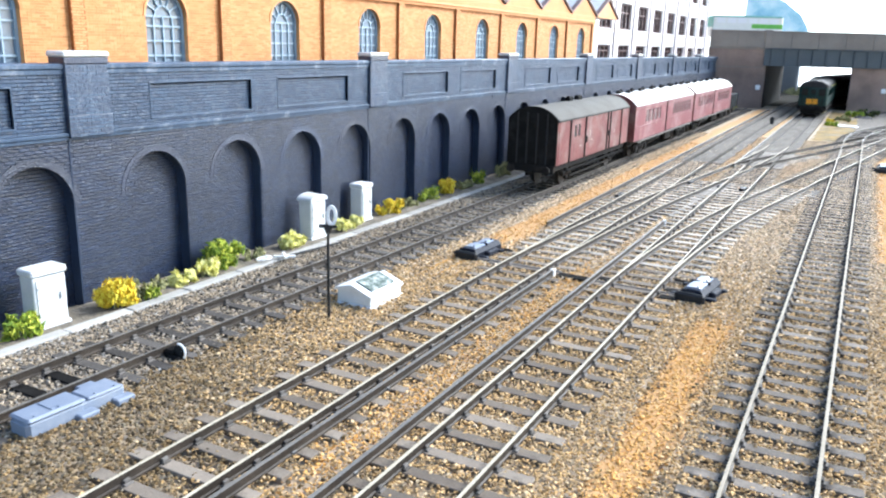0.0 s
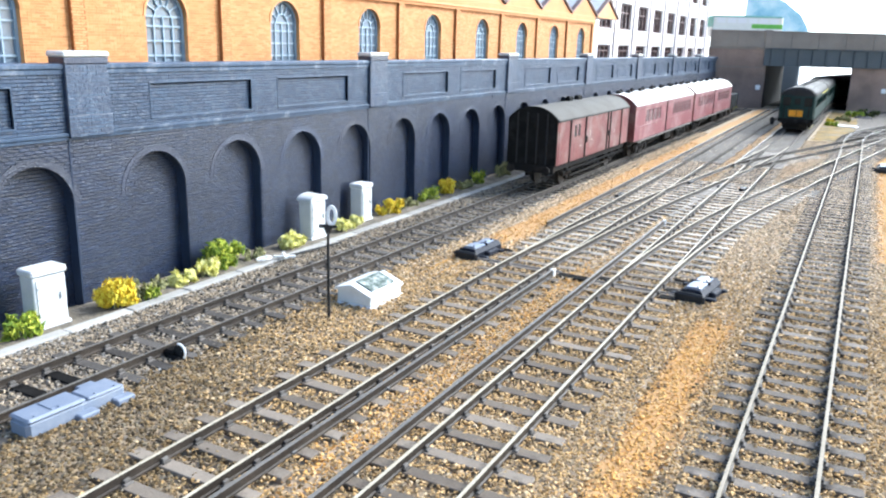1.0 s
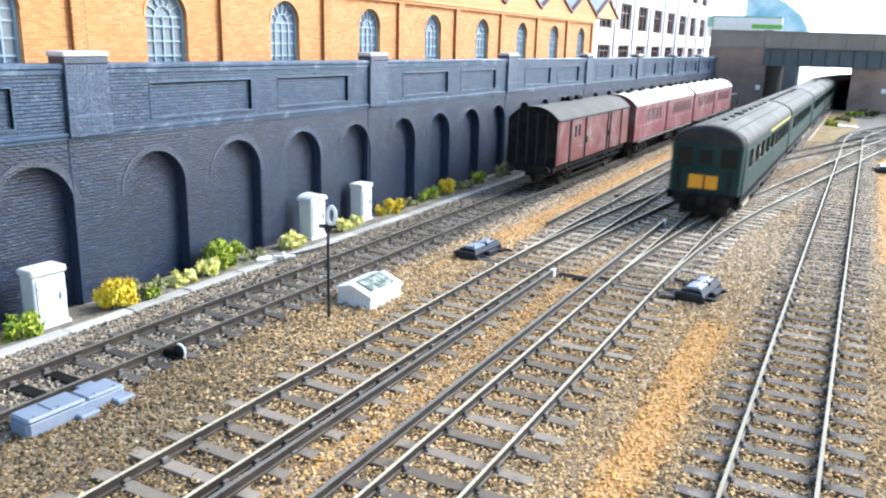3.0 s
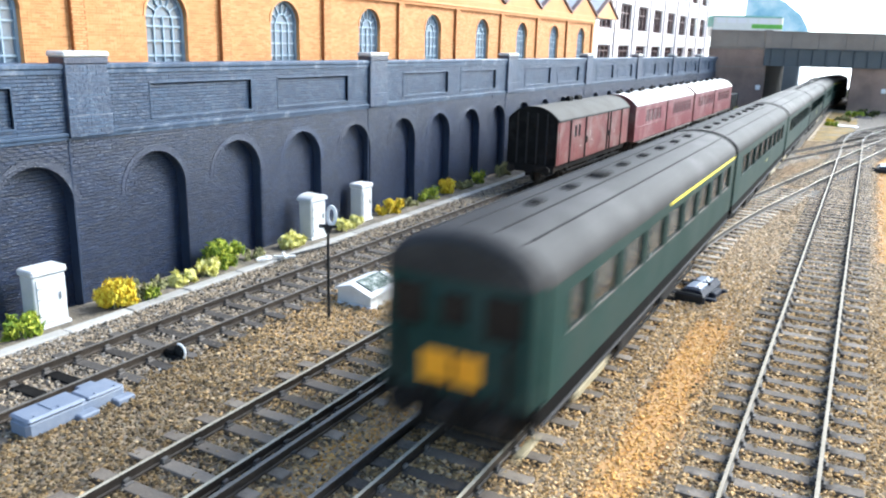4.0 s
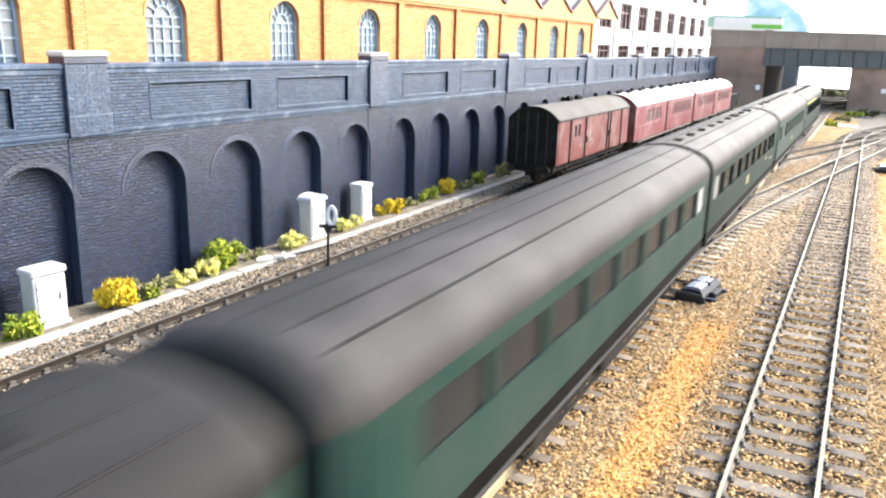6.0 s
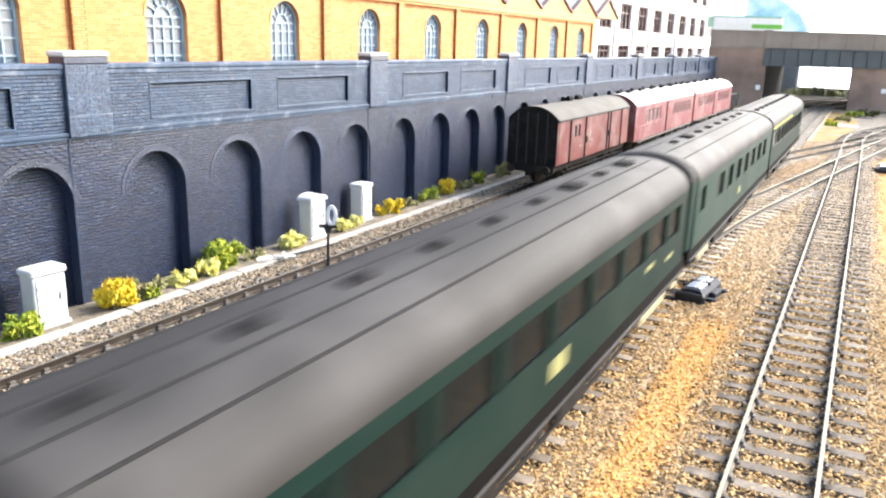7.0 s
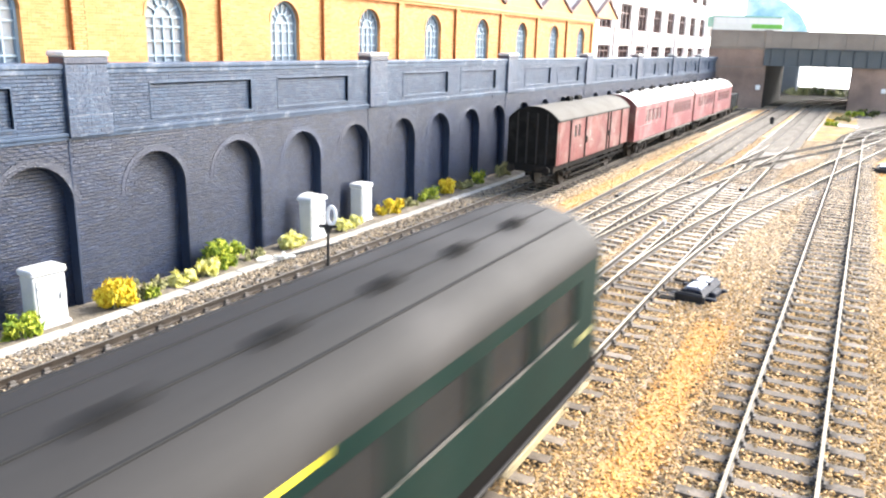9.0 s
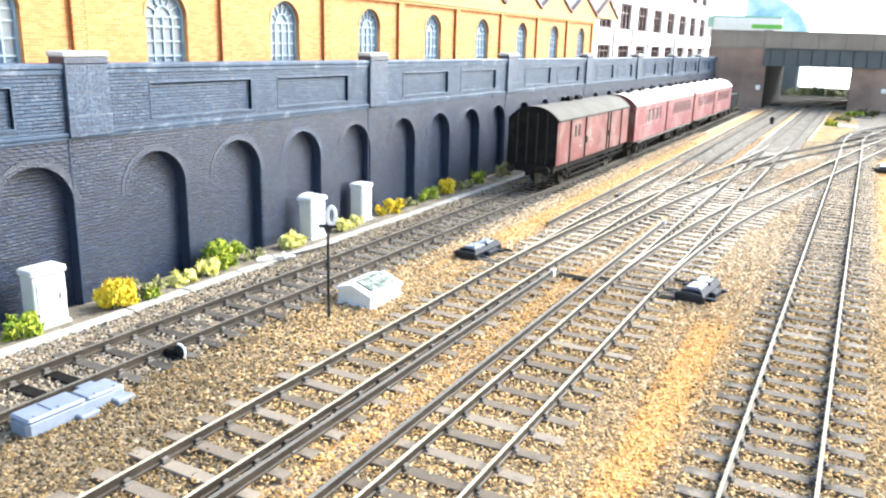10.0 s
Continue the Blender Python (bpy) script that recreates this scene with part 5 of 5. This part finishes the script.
        for a in (30, 60, 90, 120, 150):
            c, s = math.cos(radians(a)), math.sin(radians(a))
            part("glazing_bar", Shape().tube((BLD - 2.6, y + 4.3 * c, 97 + 4.3 * s), (BLD - 2.6, y + 10.2 * c, 97 + 9.8 * s), 0.36, 0.36, 6), BLUEFRAME, w)
for k in range(-1, 4):
    a = 593 + 79.5 * k
    gable = works_part("gable", Shape().slab([(a, 120.2), (a + 79.5, 120.2), (a + 39.75, 138)], BLD - 3, BLD - 0.2), ORANGE, "low pointed orange gable")
    part("verge_board", Shape().slab([(a - 1, 120.4), (a + 39.75, 139.5), (a + 39.75, 141.4), (a - 1, 122.4)], BLD - 3, BLD + 1.4).slab([(a + 80.5, 120.4), (a + 39.75, 139.5), (a + 39.75, 141.4), (a + 80.5, 122.4)], BLD - 3, BLD + 1.4), MAROONFRAME, gable)
    part("roof", Shape().slab([(a - 1, 122.5), (a + 39.75, 141.5), (a + 80.5, 122.5), (a + 80.5, 120.5), (a - 1, 120.5)], BLD - 120, BLD - 3), SLATE, gable)

# ---- white building ----
WX, WY0, WY1 = -290.0, 905.0, 1625.0
office = thing("office_block", (WX, 1250, 0), "white rendered office block with brown windows", "office building")
office_at = Matrix.Translation((-WX * MM, -1250 * MM, 0))


def office_part(name, shape, mats, label=""):
    o = part(name, shape, mats, office, label)
    o.matrix_basis = office_at
    return o


BAYS = [(923 + 86 * i, 975 + 86 * i) for i in range(8)]
ow = Shape().box(WX - 150, WX - 6, WY0, WY1, 0, 200)
for z0, z1 in ((0, 72), (93, 112), (145, 168), (190, 200)):
    ow.box(WX - 6.1, WX, WY0, WY1, z0, z1)
edges = [WY0]
for a, b in BAYS:
    edges += [a, b]
edges.append(WY1)
for a, b in zip(edges[0::2], edges[1::2]):
    for z0, z1 in ((72, 93), (112, 145), (168, 190)):
        ow.box(WX - 6.1, WX, a, b, z0, z1)
office_part("wall", ow, WHITEWALL)
pier_mesh = Shape().box(WX, WX + 2.0, -9, 9, 0, 199, 0.3).mesh("pilaster", PINKWALL)
for a, b in BAYS:
    o = part("pilaster", pier_mesh, PINKWALL, office)
    o.matrix_basis = office_at @ Matrix.Translation((0, (b + 17) * MM, 0))
    for z0, z1 in ((72, 93), (112, 145), (168, 190)):
        w = office_part("window", Shape().box(WX - 5.4, WX - 5.0, a, b, z0, z1), DARKPANE)
        fr = Shape()
        for y in (a, a + 17, a + 34, b - 2.5):
            fr.box(WX - 5, WX - 2.6, y, y + 2.5, z0, z1)
        fr.box(WX - 5, WX - 2.6, a, b, z0, z0 + 2).box(WX - 5, WX - 2.6, a, b, z1 - 2, z1).box(WX - 5, WX - 3, a, b, z0 + (z1 - z0) * 0.62, z0 + (z1 - z0) * 0.62 + 1.5)
        part("window_frame", fr, MAROONFRAME, w, "brown window frame")
office_part("roof_edge", Shape().box(WX - 152, WX + 3, WY0 - 3, WY1 + 3, 200, 206, 0.5), WHITEWALL)


# ---- small things ----
def cabinet(x, y, w, d, h, rounded, label):
    """A lineside equipment cabinet; its front faces the track."""
    t = thing("equipment_cabinet", (x, y, 1.2), label, "equipment cabinet", "white lineside cabinets", turn=-2)
    part("body", Shape().box(-d, 0, 0, w, 0, h - 2.2, 0.35), WHITEPAINT, t)
    if rounded:
        top = Shape().slab([(-0.6, h - 2.2)] + [(w / 2 - (w / 2 + 0.6) * math.cos(math.pi * i / 8), h - 1.6 + 2.2 * math.sin(math.pi * i / 8)) for i in range(9)] + [(w + 0.6, h - 2.2)], -d - 0.6, 0.7)
    else:
        top = Shape().box(-d - 0.5, 0.6, -0.5, w + 0.5, h - 2.3, h, 0.5)
    part("lid", top, WHITEPAINT, t)
    part("plinth", Shape().box(-d - 0.5, 0.6, -0.5, w + 0.5, -0.6, 1.0, 0.25), WHITEPAINT, t)
    door = part("door", Shape().box(0, 0.35, 0.9, w - 0.9, 1.6, h - 3.2, 0.12), WHITEPAINT, t)
    for z in (4, h * 0.5, h - 6):
        part("hinge", Shape().box(0.3, 0.7, 1.2, 3.4, z, z + 0.5, 0.1), WHITEPAINT, door)
    part("handle", Shape().box(0.3, 0.9, w - 2.6, w - 2.0, h * 0.45, h * 0.45 + 2.2, 0.1), PALEROOF, door)
    return t


cabinet(-212.4, 138.2, 10.8, 6.5, 18.8, False, "white metal equipment cabinet standing beside the brick wall")
cabinet(-212.8, 273.5, 10.5, 7.0, 19.8, True, "white cabinet with a rounded lid beside the wall")
cabinet(-215.6, 318.0, 9.0, 7.0, 18.8, False, "slim white equipment cabinet close to the wall")

hut = thing("relay_box", (-152.4, 209.5, 0.5), "low white relay box with a mossy sloping roof", "relay box")
part("body", Shape().prism([(0, 0), (13.6, 0), (13.6, 4.0), (6.0, 6.9), (0, 5.4)], 0.6, 20.2), WHITEPAINT, hut)
part("base_slab", Shape().box(-0.8, 14.6, -0.2, 21.2, -0.5, 1.0, 0.3), WHITEPAINT, hut)
part("roof", Shape().prism([(-0.6, 5.2), (6.0, 6.9), (14.2, 3.8), (14.3, 4.8), (6.0, 8.0), (-0.7, 6.2)], -0.2, 21.0), WHITEPAINT, hut)
part("roof_slab", Shape().prism([(5.8, 8.02), (12.3, 5.5), (12.4, 6.0), (5.9, 8.5)], 3.4, 17.8), MOSS, hut, "mossy grey-green roof patch")


def point_motor(x, y, turn, label, side=1):
    t = thing("point_motor", (x, y, 1.2), label, "point motor", "point motors", turn=turn)
    part("case", Shape().prism([(-4.6, 0.6), (4.6, 0.6), (4.8, 2.4), (3.2, 4.0), (-3.2, 4.0), (-4.8, 2.4)], -11, 11), MOTORBLUE, t)
    part("lid", Shape().prism([(-2.6, 3.9), (3.0, 3.9), (2.8, 4.6), (0.6, 5.0), (-2.4, 4.6)], -9.6, -0.8), MOTORLID, t, "pale blue-grey lid")
    part("lid", Shape().prism([(-2.4, 3.9), (2.4, 3.9), (2.2, 4.4), (0.5, 4.7), (-2.2, 4.4)], 0.8, 8.4), MOTORLID, t, "pale blue-grey lid")
    part("lid_clip", Shape().box(-3.7, 3.7, -0.5, 0.1, 3.4, 4.9, 0.15), MOTORBLUE, t)
    for yy in (-7.5, 6.5):
        part("mounting_arm", Shape().box(-8.2, 8.2, yy - 1.3, yy + 1.3, -0.4, 1.2, 0.3), MOTORBLUE, t)
    part("end_cover", Shape().box(-5.4, 5.4, -13.4, -11, -0.6, 3.2, 0.7), SIGNBLACK, t)
    part("end_cover", Shape().box(-4.4, 4.4, 11, 12.6, -0.6, 2.8, 0.6), SIGNBLACK, t)
    part("side_case", Shape().box(4.6, 7.0, -4.5, 4.5, -0.4, 2.4, 0.5), MOTORBLUE, t)
    for yy in (-8.6, -1.8, 2.0, 7.4):
        part("lid_bolt", Shape().tube((1.6, yy, 4.4), (1.6, yy, 5.2), 0.4, 0.35, 8), MOTORBLUE, t)
    part("drive_rod", Shape().tube((0, 8, 1.0), (side * 12, 8, 1.0), 0.5, 0.5, 8), RAILSIDE, t)
    return t


point_motor(-139.6, 297.5, -3, "dark blue point motor with pale lid beside the track")
point_motor(-45.0, 291.0, -6, "dark blue point motor with pale lid in the gravel", -1)

old = thing("point_motor", (-157.2, 108.5, 0.5), "pale blue-grey painted point machine beside the siding", "point motor", "point motors", turn=-2)
part("case", Shape().box(-3.6, 3.6, -13.2, 1.5, 0, 5.0, 0.9), BLUEGREY, old)
part("case_lid", Shape().box(-3.9, 3.9, -13.0, 1.7, 4.6, 5.9, 0.6), BLUEGREY, old)
part("gear_case", Shape().box(-3.4, 3.2, 0.2, 13.0, 0, 4.6, 0.8), BLUEGREY, old)
part("gear_lid", Shape().box(-3.6, 3.4, 2.4, 12.4, 4.3, 5.2, 0.4), BLUEGREY, old)
part("mounting_foot", Shape().box(2.8, 6.0, -1.5, 3.6, 0, 2.2, 0.35), BLUEGREY, old)
part("mounting_foot", Shape().box(2.8, 5.8, 8.6, 13.8, 0, 2.2, 0.35), BLUEGREY, old)
for y in (-10.5, -4.5, 5.0, 10.5):
    part("lid_bolt", Shape().tube((2.4, y, 5.0), (2.4, y, 6.2 if y < 1 else 5.5), 0.45, 0.4, 8), BLUEGREY, old)
part("lid_rib", Shape().box(-2.8, 2.8, -6.6, -5.8, 5.8, 6.2, 0.1), BLUEGREY, old)
part("rod_cover", Shape().box(-9.0, -3.2, 7.0, 12.0, 0.5, 3.0, 0.4), BLUEGREY, old)

old.matrix_world = old.matrix_world @ Matrix.Diagonal((1, 1, 0.84, 1))

lamp = thing("ground_signal", (-160.4, 146.0, 0.8), "small round black ground signal with a white rim", "ground signal")
part("disc", Shape().tube((0, -0.5, 2.5), (0, 0.5, 2.5), 2.1, 2.1, 20), SIGNBLACK, lamp)
rim = Shape()
for i in range(0, 10):
    p, q = 6.2832 * (i - 3) / 24, 6.2832 * (i - 2) / 24
    rim.tube((2.2 * math.cos(p), -0.4, 2.5 + 2.2 * math.sin(p)), (2.2 * math.cos(q), -0.4, 2.5 + 2.2 * math.sin(q)), 0.34, 0.34, 6)
part("rim", rim, SIGNWHITE, lamp, "white painted rim")
part("lamp_case", Shape().box(-5.2, -1.2, -1.8, 2.2, -0.6, 2.6, 0.6).box(-3.4, 1.4, -2.6, -0.9, -0.6, 1.4, 0.4), SOOTSHADE, lamp)


def figure(text, size):
    """The outline of a character as a solid mesh, standing in x and z."""
    c = bpy.data.curves.new("figure", "FONT")
    c.body, c.size, c.extrude, c.align_x, c.offset = text, size * MM, 0.35 * MM, "CENTER", 0.16 * MM
    o = bpy.data.objects.new("figure", c)
    scene.collection.objects.link(o)
    me = bpy.data.meshes.new_from_object(o.evaluated_get(bpy.context.evaluated_depsgraph_get()))
    bpy.data.objects.remove(o)
    me.transform(Matrix.Rotation(radians(90), 4, "X"))
    return me


sign = thing("speed_sign", (-145.8, 196.0, 0), "black post with a white cut-out speed figure", "speed sign", turn=29)
part("post", Shape().tube((0, 0, -0.9), (0, 0, 32.2), 0.5, 0.42, 10), SIGNBLACK, sign)
part("bracket", Shape().box(-2.9, 2.9, -0.4, 0.4, 31.2, 32.4, 0.2).prism([(-1.5, 31.4), (0, 28.6), (1.5, 31.4)], -0.35, 0.35), SIGNBLACK, sign)
zero = figure("0", 8.6)
zero.materials.append(SIGNWHITE)
part("figure", zero, SIGNWHITE, sign, "white figure").matrix_basis = pose(1.2 * MM, 0, 32.2 * MM) @ Matrix.Diagonal((0.84, 1, 1.05, 1))

fallen = thing("speed_sign", (-203.0, 238.0, 2.2), "toppled black post with white speed figures on the kerb", "speed sign", turn=-4)
part("post", Shape().tube((4.0, 36, 0.4), (1.0, 3, 0.4), 0.45, 0.45, 8), SIGNBLACK, fallen)
o = part("figure", zero, SIGNWHITE, fallen, "white figure")
o.matrix_basis = pose(-3.0 * MM, -8 * MM, 0.9 * MM, -84, 0, -25)
bars = Shape().box(-4.4, 4.4, -0.6, 0.6, 0.5, 1.3, 0.1)
part("figure", bars, SIGNWHITE, fallen).matrix_basis = pose(2.0 * MM, 2.5 * MM, 0.1 * MM, 0, 0, 40)
part("figure", bars.mesh("figure", SIGNWHITE), SIGNWHITE, fallen).matrix_basis = pose(2.0 * MM, 2.5 * MM, 0.5 * MM, 0, 0, -38)


def bush(x, y, w, d, h, mat, label, n=260, seed=1, base=1.1, leaf=1.0):
    """A tuft of foam scatter: many small bent flakes on short stems."""
    t = thing("bush", (x, y, base), label, "bush", "bushes along the wall")
    rs = random.Random(seed)
    crown, stem = Shape(), Shape()
    lumps = [(rs.uniform(-0.5, 0.5) * d, rs.uniform(-0.5, 0.5) * w, rs.uniform(0.1, 0.85) * h, rs.uniform(0.2, 0.36) * h) for _ in range(14)]
    for lx, ly, lz, lr in lumps:
        stem.tube((lx * 0.3, ly * 0.6, -0.6), (lx, ly, lz), 0.35, 0.15, 5)
        for _ in range(n // 14):
            v = Vector((rs.gauss(0, 1), rs.gauss(0, 1), rs.gauss(0, 1))).normalized() * lr * rs.uniform(0.35, 1.15)
            c = Vector((lx, ly, max(0.1, lz))) + v
            c.z = max(c.z, 0.0)
            q = Euler((rs.uniform(0, 6), rs.uniform(0, 6), rs.uniform(0, 6))).to_matrix()
            s = leaf * rs.uniform(0.45, 1.1)
            pts = [c + q @ Vector(p) * s for p in ((-1.35, 0, 0.1), (0, -0.5, 0.3), (1.35, 0, -0.1), (0, 0.5, 0.2), (0.1, 0, -0.3))]
            crown.add(pts, [(0, 1, 3), (1, 2, 3), (0, 4, 1), (1, 4, 2), (2, 4, 3), (3, 4, 0)])
    part("stem", stem, OLIVELEAF, t)
    part("foliage", crown, mat, t)
    return t


bush(-211.5, 130.5, 16, 5, 6.5, LIMELEAF, "lime green tuft at the foot of the wall", 560, 1, leaf=1.2)
bush(-210.8, 166.0, 7.6, 5, 9.8, YELLOWLEAF, "bright yellow bush on the kerb by the wall", 1900, 2, leaf=1.3)
bush(-210.5, 178.0, 13, 5, 6.5, OLIVELEAF, "dry olive tuft on the verge", 420, 3)
bush(-206.8, 177.5, 3.5, 3, 4.5, LIMELEAF, "small green weed on the kerb", 120, 4)
bush(-211.5, 196.0, 10, 4, 4.5, LEMONLEAF, "pale yellow flowering tuft on the verge", 520, 5, leaf=1.25)
bush(-212.0, 208.5, 9, 4, 6.0, LEMONLEAF, "pale yellow flowering tuft on the verge", 520, 6, leaf=1.25)
bush(-214.5, 219.5, 15, 6, 12.0, LIMELEAF, "tall lime green bush against the wall", 1100, 7, leaf=1.2)
bush(-213.0, 237.0, 12, 4, 4.0, OLIVELEAF, "dry olive tuft on the verge", 260, 8)
bush(-211.8, 261.5, 13, 4, 6.5, LEMONLEAF, "pale yellow flowering tuft on the verge", 760, 9, leaf=1.25)
bush(-212.0, 301.0, 17, 4, 6.0, LEMONLEAF, "pale yellow flowering tuft by the cabinets", 820, 10, leaf=1.25)
bush(-214.5, 341.0, 13, 6, 7.5, YELLOWLEAF, "yellow and green bush at the wall", 700, 11, leaf=1.2)
bush(-215.5, 362.0, 16, 5, 6.0, OLIVELEAF, "dry olive tuft on the verge", 360, 12)
bush(-215.5, 386.0, 18, 5, 7.0, LIMELEAF, "green tuft at the foot of the wall", 420, 13)
bush(-216.5, 412.0, 14, 5, 8.5, YELLOWLEAF, "yellow bush at the wall", 700, 14, leaf=1.2)
bush(-216.0, 432.0, 14, 5, 5.5, OLIVELEAF, "dry olive tuft on the verge", 300, 15)
bush(-216.0, 456.0, 16, 5, 8.0, LIMELEAF, "lime green bush near the parcels van", 420, 16)
bush(-216.0, 490.0, 22, 5, 9.0, OLIVELEAF, "dark olive tuft behind the van", 400, 17)

bush(-14.0, 1310, 34, 26, 7.0, LIMELEAF, "yellow-green undergrowth before the bridge", 420, 21, base=0.3, leaf=2.4)
bush(-26.0, 1215, 40, 22, 5.0, OLIVELEAF, "dry scrub on the bank before the bridge", 360, 24, base=0.3, leaf=2.2)
bush(-40.0, 1180, 20, 10, 3.5, YELLOWLEAF, "low yellow scrub beside the main line", 200, 25, base=0.3, leaf=1.8)
bush(-36.0, 1120, 22, 14, 4.0, LIMELEAF, "low yellow-green weeds beside the junction", 240, 22, base=0.3, leaf=2.0)
bush(4.0, 1330, 40, 26, 9.0, DEEPLEAF, "dark green scrub against the abutment", 420, 26, base=0.3, leaf=2.6)
bush(-185.0, 1290, 26, 14, 9.0, OLIVELEAF, "dry weeds at the foot of the abutment", 240, 23, base=0.3, leaf=2.0)

# Board given a glow for brightness, since lit white turns grey here.
board = part("backdrop", Shape().box(-143, -37, 1960, 1966, 15, 78, 0.5), WHITEGLOW)
tagged(board, "plain white board behind the bridge, made to glow", "backdrop", kind="structure")
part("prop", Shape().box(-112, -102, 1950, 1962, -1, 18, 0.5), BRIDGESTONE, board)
for i, (x, y) in enumerate(((-140, 1900), (-112, 1925), (-70, 1930), (-40, 1900))):
    bush(x, y, 30, 46, 15, DEEPLEAF if i % 3 else OLIVELEAF, "green and olive scrub beyond the bridge", 420, 30 + i, base=0.3, leaf=3.0)

heap = part("rubble_heap", Shape().add([(-16, -9, 0), (15, -10, 0), (18, 8, 0), (-14, 10, 0), (-6, -2, 5.5), (7, 1, 4.5)], [(0, 1, 5, 4), (1, 2, 5), (2, 3, 4, 5), (3, 0, 4), (3, 2, 1, 0)]), SIGNBLACK)
heap.matrix_world = pose(-2 * MM, 1285 * MM, -1 * MM, 0, 0, 12)
tagged(heap, "low heap of dark grey rubble before the bridge", "rubble heap")
sack = part("white_sheet", Shape().box(-13, 13, -7, 7, 0, 2.6, 0.9), SIGNWHITE)
sack.matrix_world = pose(-19 * MM, 1118 * MM, -1 * MM, 0, 0, -12)
tagged(sack, "small white slab lying in the weeds", "slab")
point_motor(19.0, 700.0, 0, "dark point motor with a white lid beside the goods line")
dwarf = thing("ground_signal", (-102.0, 1068, -0.5), "small dark ground signal between the main lines", "ground signal")
part("lamp_case", Shape().box(-2.4, 2.4, -2, 2, 0, 7.5, 0.5), SIGNBLACK, dwarf)
part("disc", Shape().tube((0, -2.6, 8.5), (0, -1.8, 8.5), 2.6, 2.6, 16), SIGNBLACK, dwarf)

bus = thing("bus", (-197, 1420, 105.5), "cream and green single-deck bus crossing the bridge", "bus", turn=SKEW)
part("body", Shape().box(-57, 57, -15, 15, 6, 40, 2.5), BUSCREAM, bus)
part("waist_band", Shape().box(6, 56.4, -15.4, 15.4, 20, 28, 1.0), BUSGREEN, bus, "bright green band")
part("roof_edge", Shape().box(-56, 55, -15.3, 15.3, 37.2, 40.2, 0.8).box(-57.4, -56, -15.3, 15.3, 22, 38, 0.4), BUSTEAL, bus, "teal roof edge")
for i in range(6):
    part("window", Shape().box(-50 + 17 * i, -36 + 17 * i, -15.3, -14.9, 28.6, 36.0), WHITEBOARD, bus)
for x in (-34, 36):
    for s in (-1, 1):
        part("wheel", Shape().tube((x, s * 13, 6), (x, s * 15.4, 6), 6, 6, 18), SIGNBLACK, bus)

tower = thing("glass_tower", (-262, 2300, 0), "pale blue glass tower beyond the bridge", "tower")
rings = [(-60, 112, 0), (-58, 107, 120), (-57, 99, 152), (-56, 80, 184), (-55, 38, 216), (-52, -10, 240)]
sh = Shape()
for x0, x1, z in rings:
    sh.v += [(x0, -30, z), (x1, -30, z), (x1, 30, z), (x0, 30, z)]
for i in range(5):
    for j in range(4):
        sh.f.append((i * 4 + j, i * 4 + (j + 1) % 4, i * 4 + 4 + (j + 1) % 4, i * 4 + 4 + j))
        sh.s.append(0)
sh.f += [(0, 1, 2, 3), (20, 21, 22, 23)]
sh.s += [0, 0]
part("glazing", sh, BLUEGLASS, tower)

# ---- bricks of the near wall: single pieces, then the rest joined ----
single, rest = [], []
for r in face_rows:
    whole = abs((r[3] - r[2]) - 3.24) < 1e-6
    (single if whole and len(single) < 300 and 100 < r[2] < 163 and 30 < r[4] < 57.5 else rest).append(r)
BRICK = many_boxes("brick", [(-0.4, 0.0, 0.0, 3.24, 0.0, 0.83)], BLUEBRICK)
for r in single:
    part("brick", BRICK, BLUEBRICK, wall).matrix_basis = pose(r[1] * MM, r[2] * MM, r[4] * MM)
low = [r for r in rest if r[4] < 58]
part("brickwork", many_boxes("brickwork", low + back_rows, BLUEBRICK), BLUEBRICK, wall)["kind"] = "stuff"
# Upper courses take the lighter tone, which paints in the light from above.
high = [r for r in rest if r[4] >= 58]
part("parapet_brickwork", many_boxes("parapet_brickwork", high + panel_rows, PARAPETBRICK), PARAPETBRICK, wall, "worn blue brick parapet, painted lighter for light from above")["kind"] = "stuff"


# ---- movement ----
FRONT = [(0.0, 1212), (0.5, 1082), (1.0, 953), (1.5, 818), (2.0, 682), (2.6, 518), (3.2, 354), (3.8, 188), (4.3, 50), (5.0, -148), (5.7, -346), (6.2, -487), (6.8, -657), (7.2, -770), (7.7, -912), (8.3, -1092), (8.9, -1280), (9.2, -1375), (9.6, -1500), (10.0, -1625)]


def motions():
    for k, coach in enumerate(TRAIN):
        keys = []
        for t, front in FRONT:
            s = front + BODY / 2 + PITCH_C * k
            x0, y0, _ = along_c(s - 80)
            x1, y1, _ = along_c(s + 80)
            keys.append((t, pose((x0 + x1) / 2 * MM, (y0 + y1) / 2 * MM, 0, 0, 0, -math.degrees(math.atan2(x1 - x0, y1 - y0)))))
        walk(coach, keys)


motions()
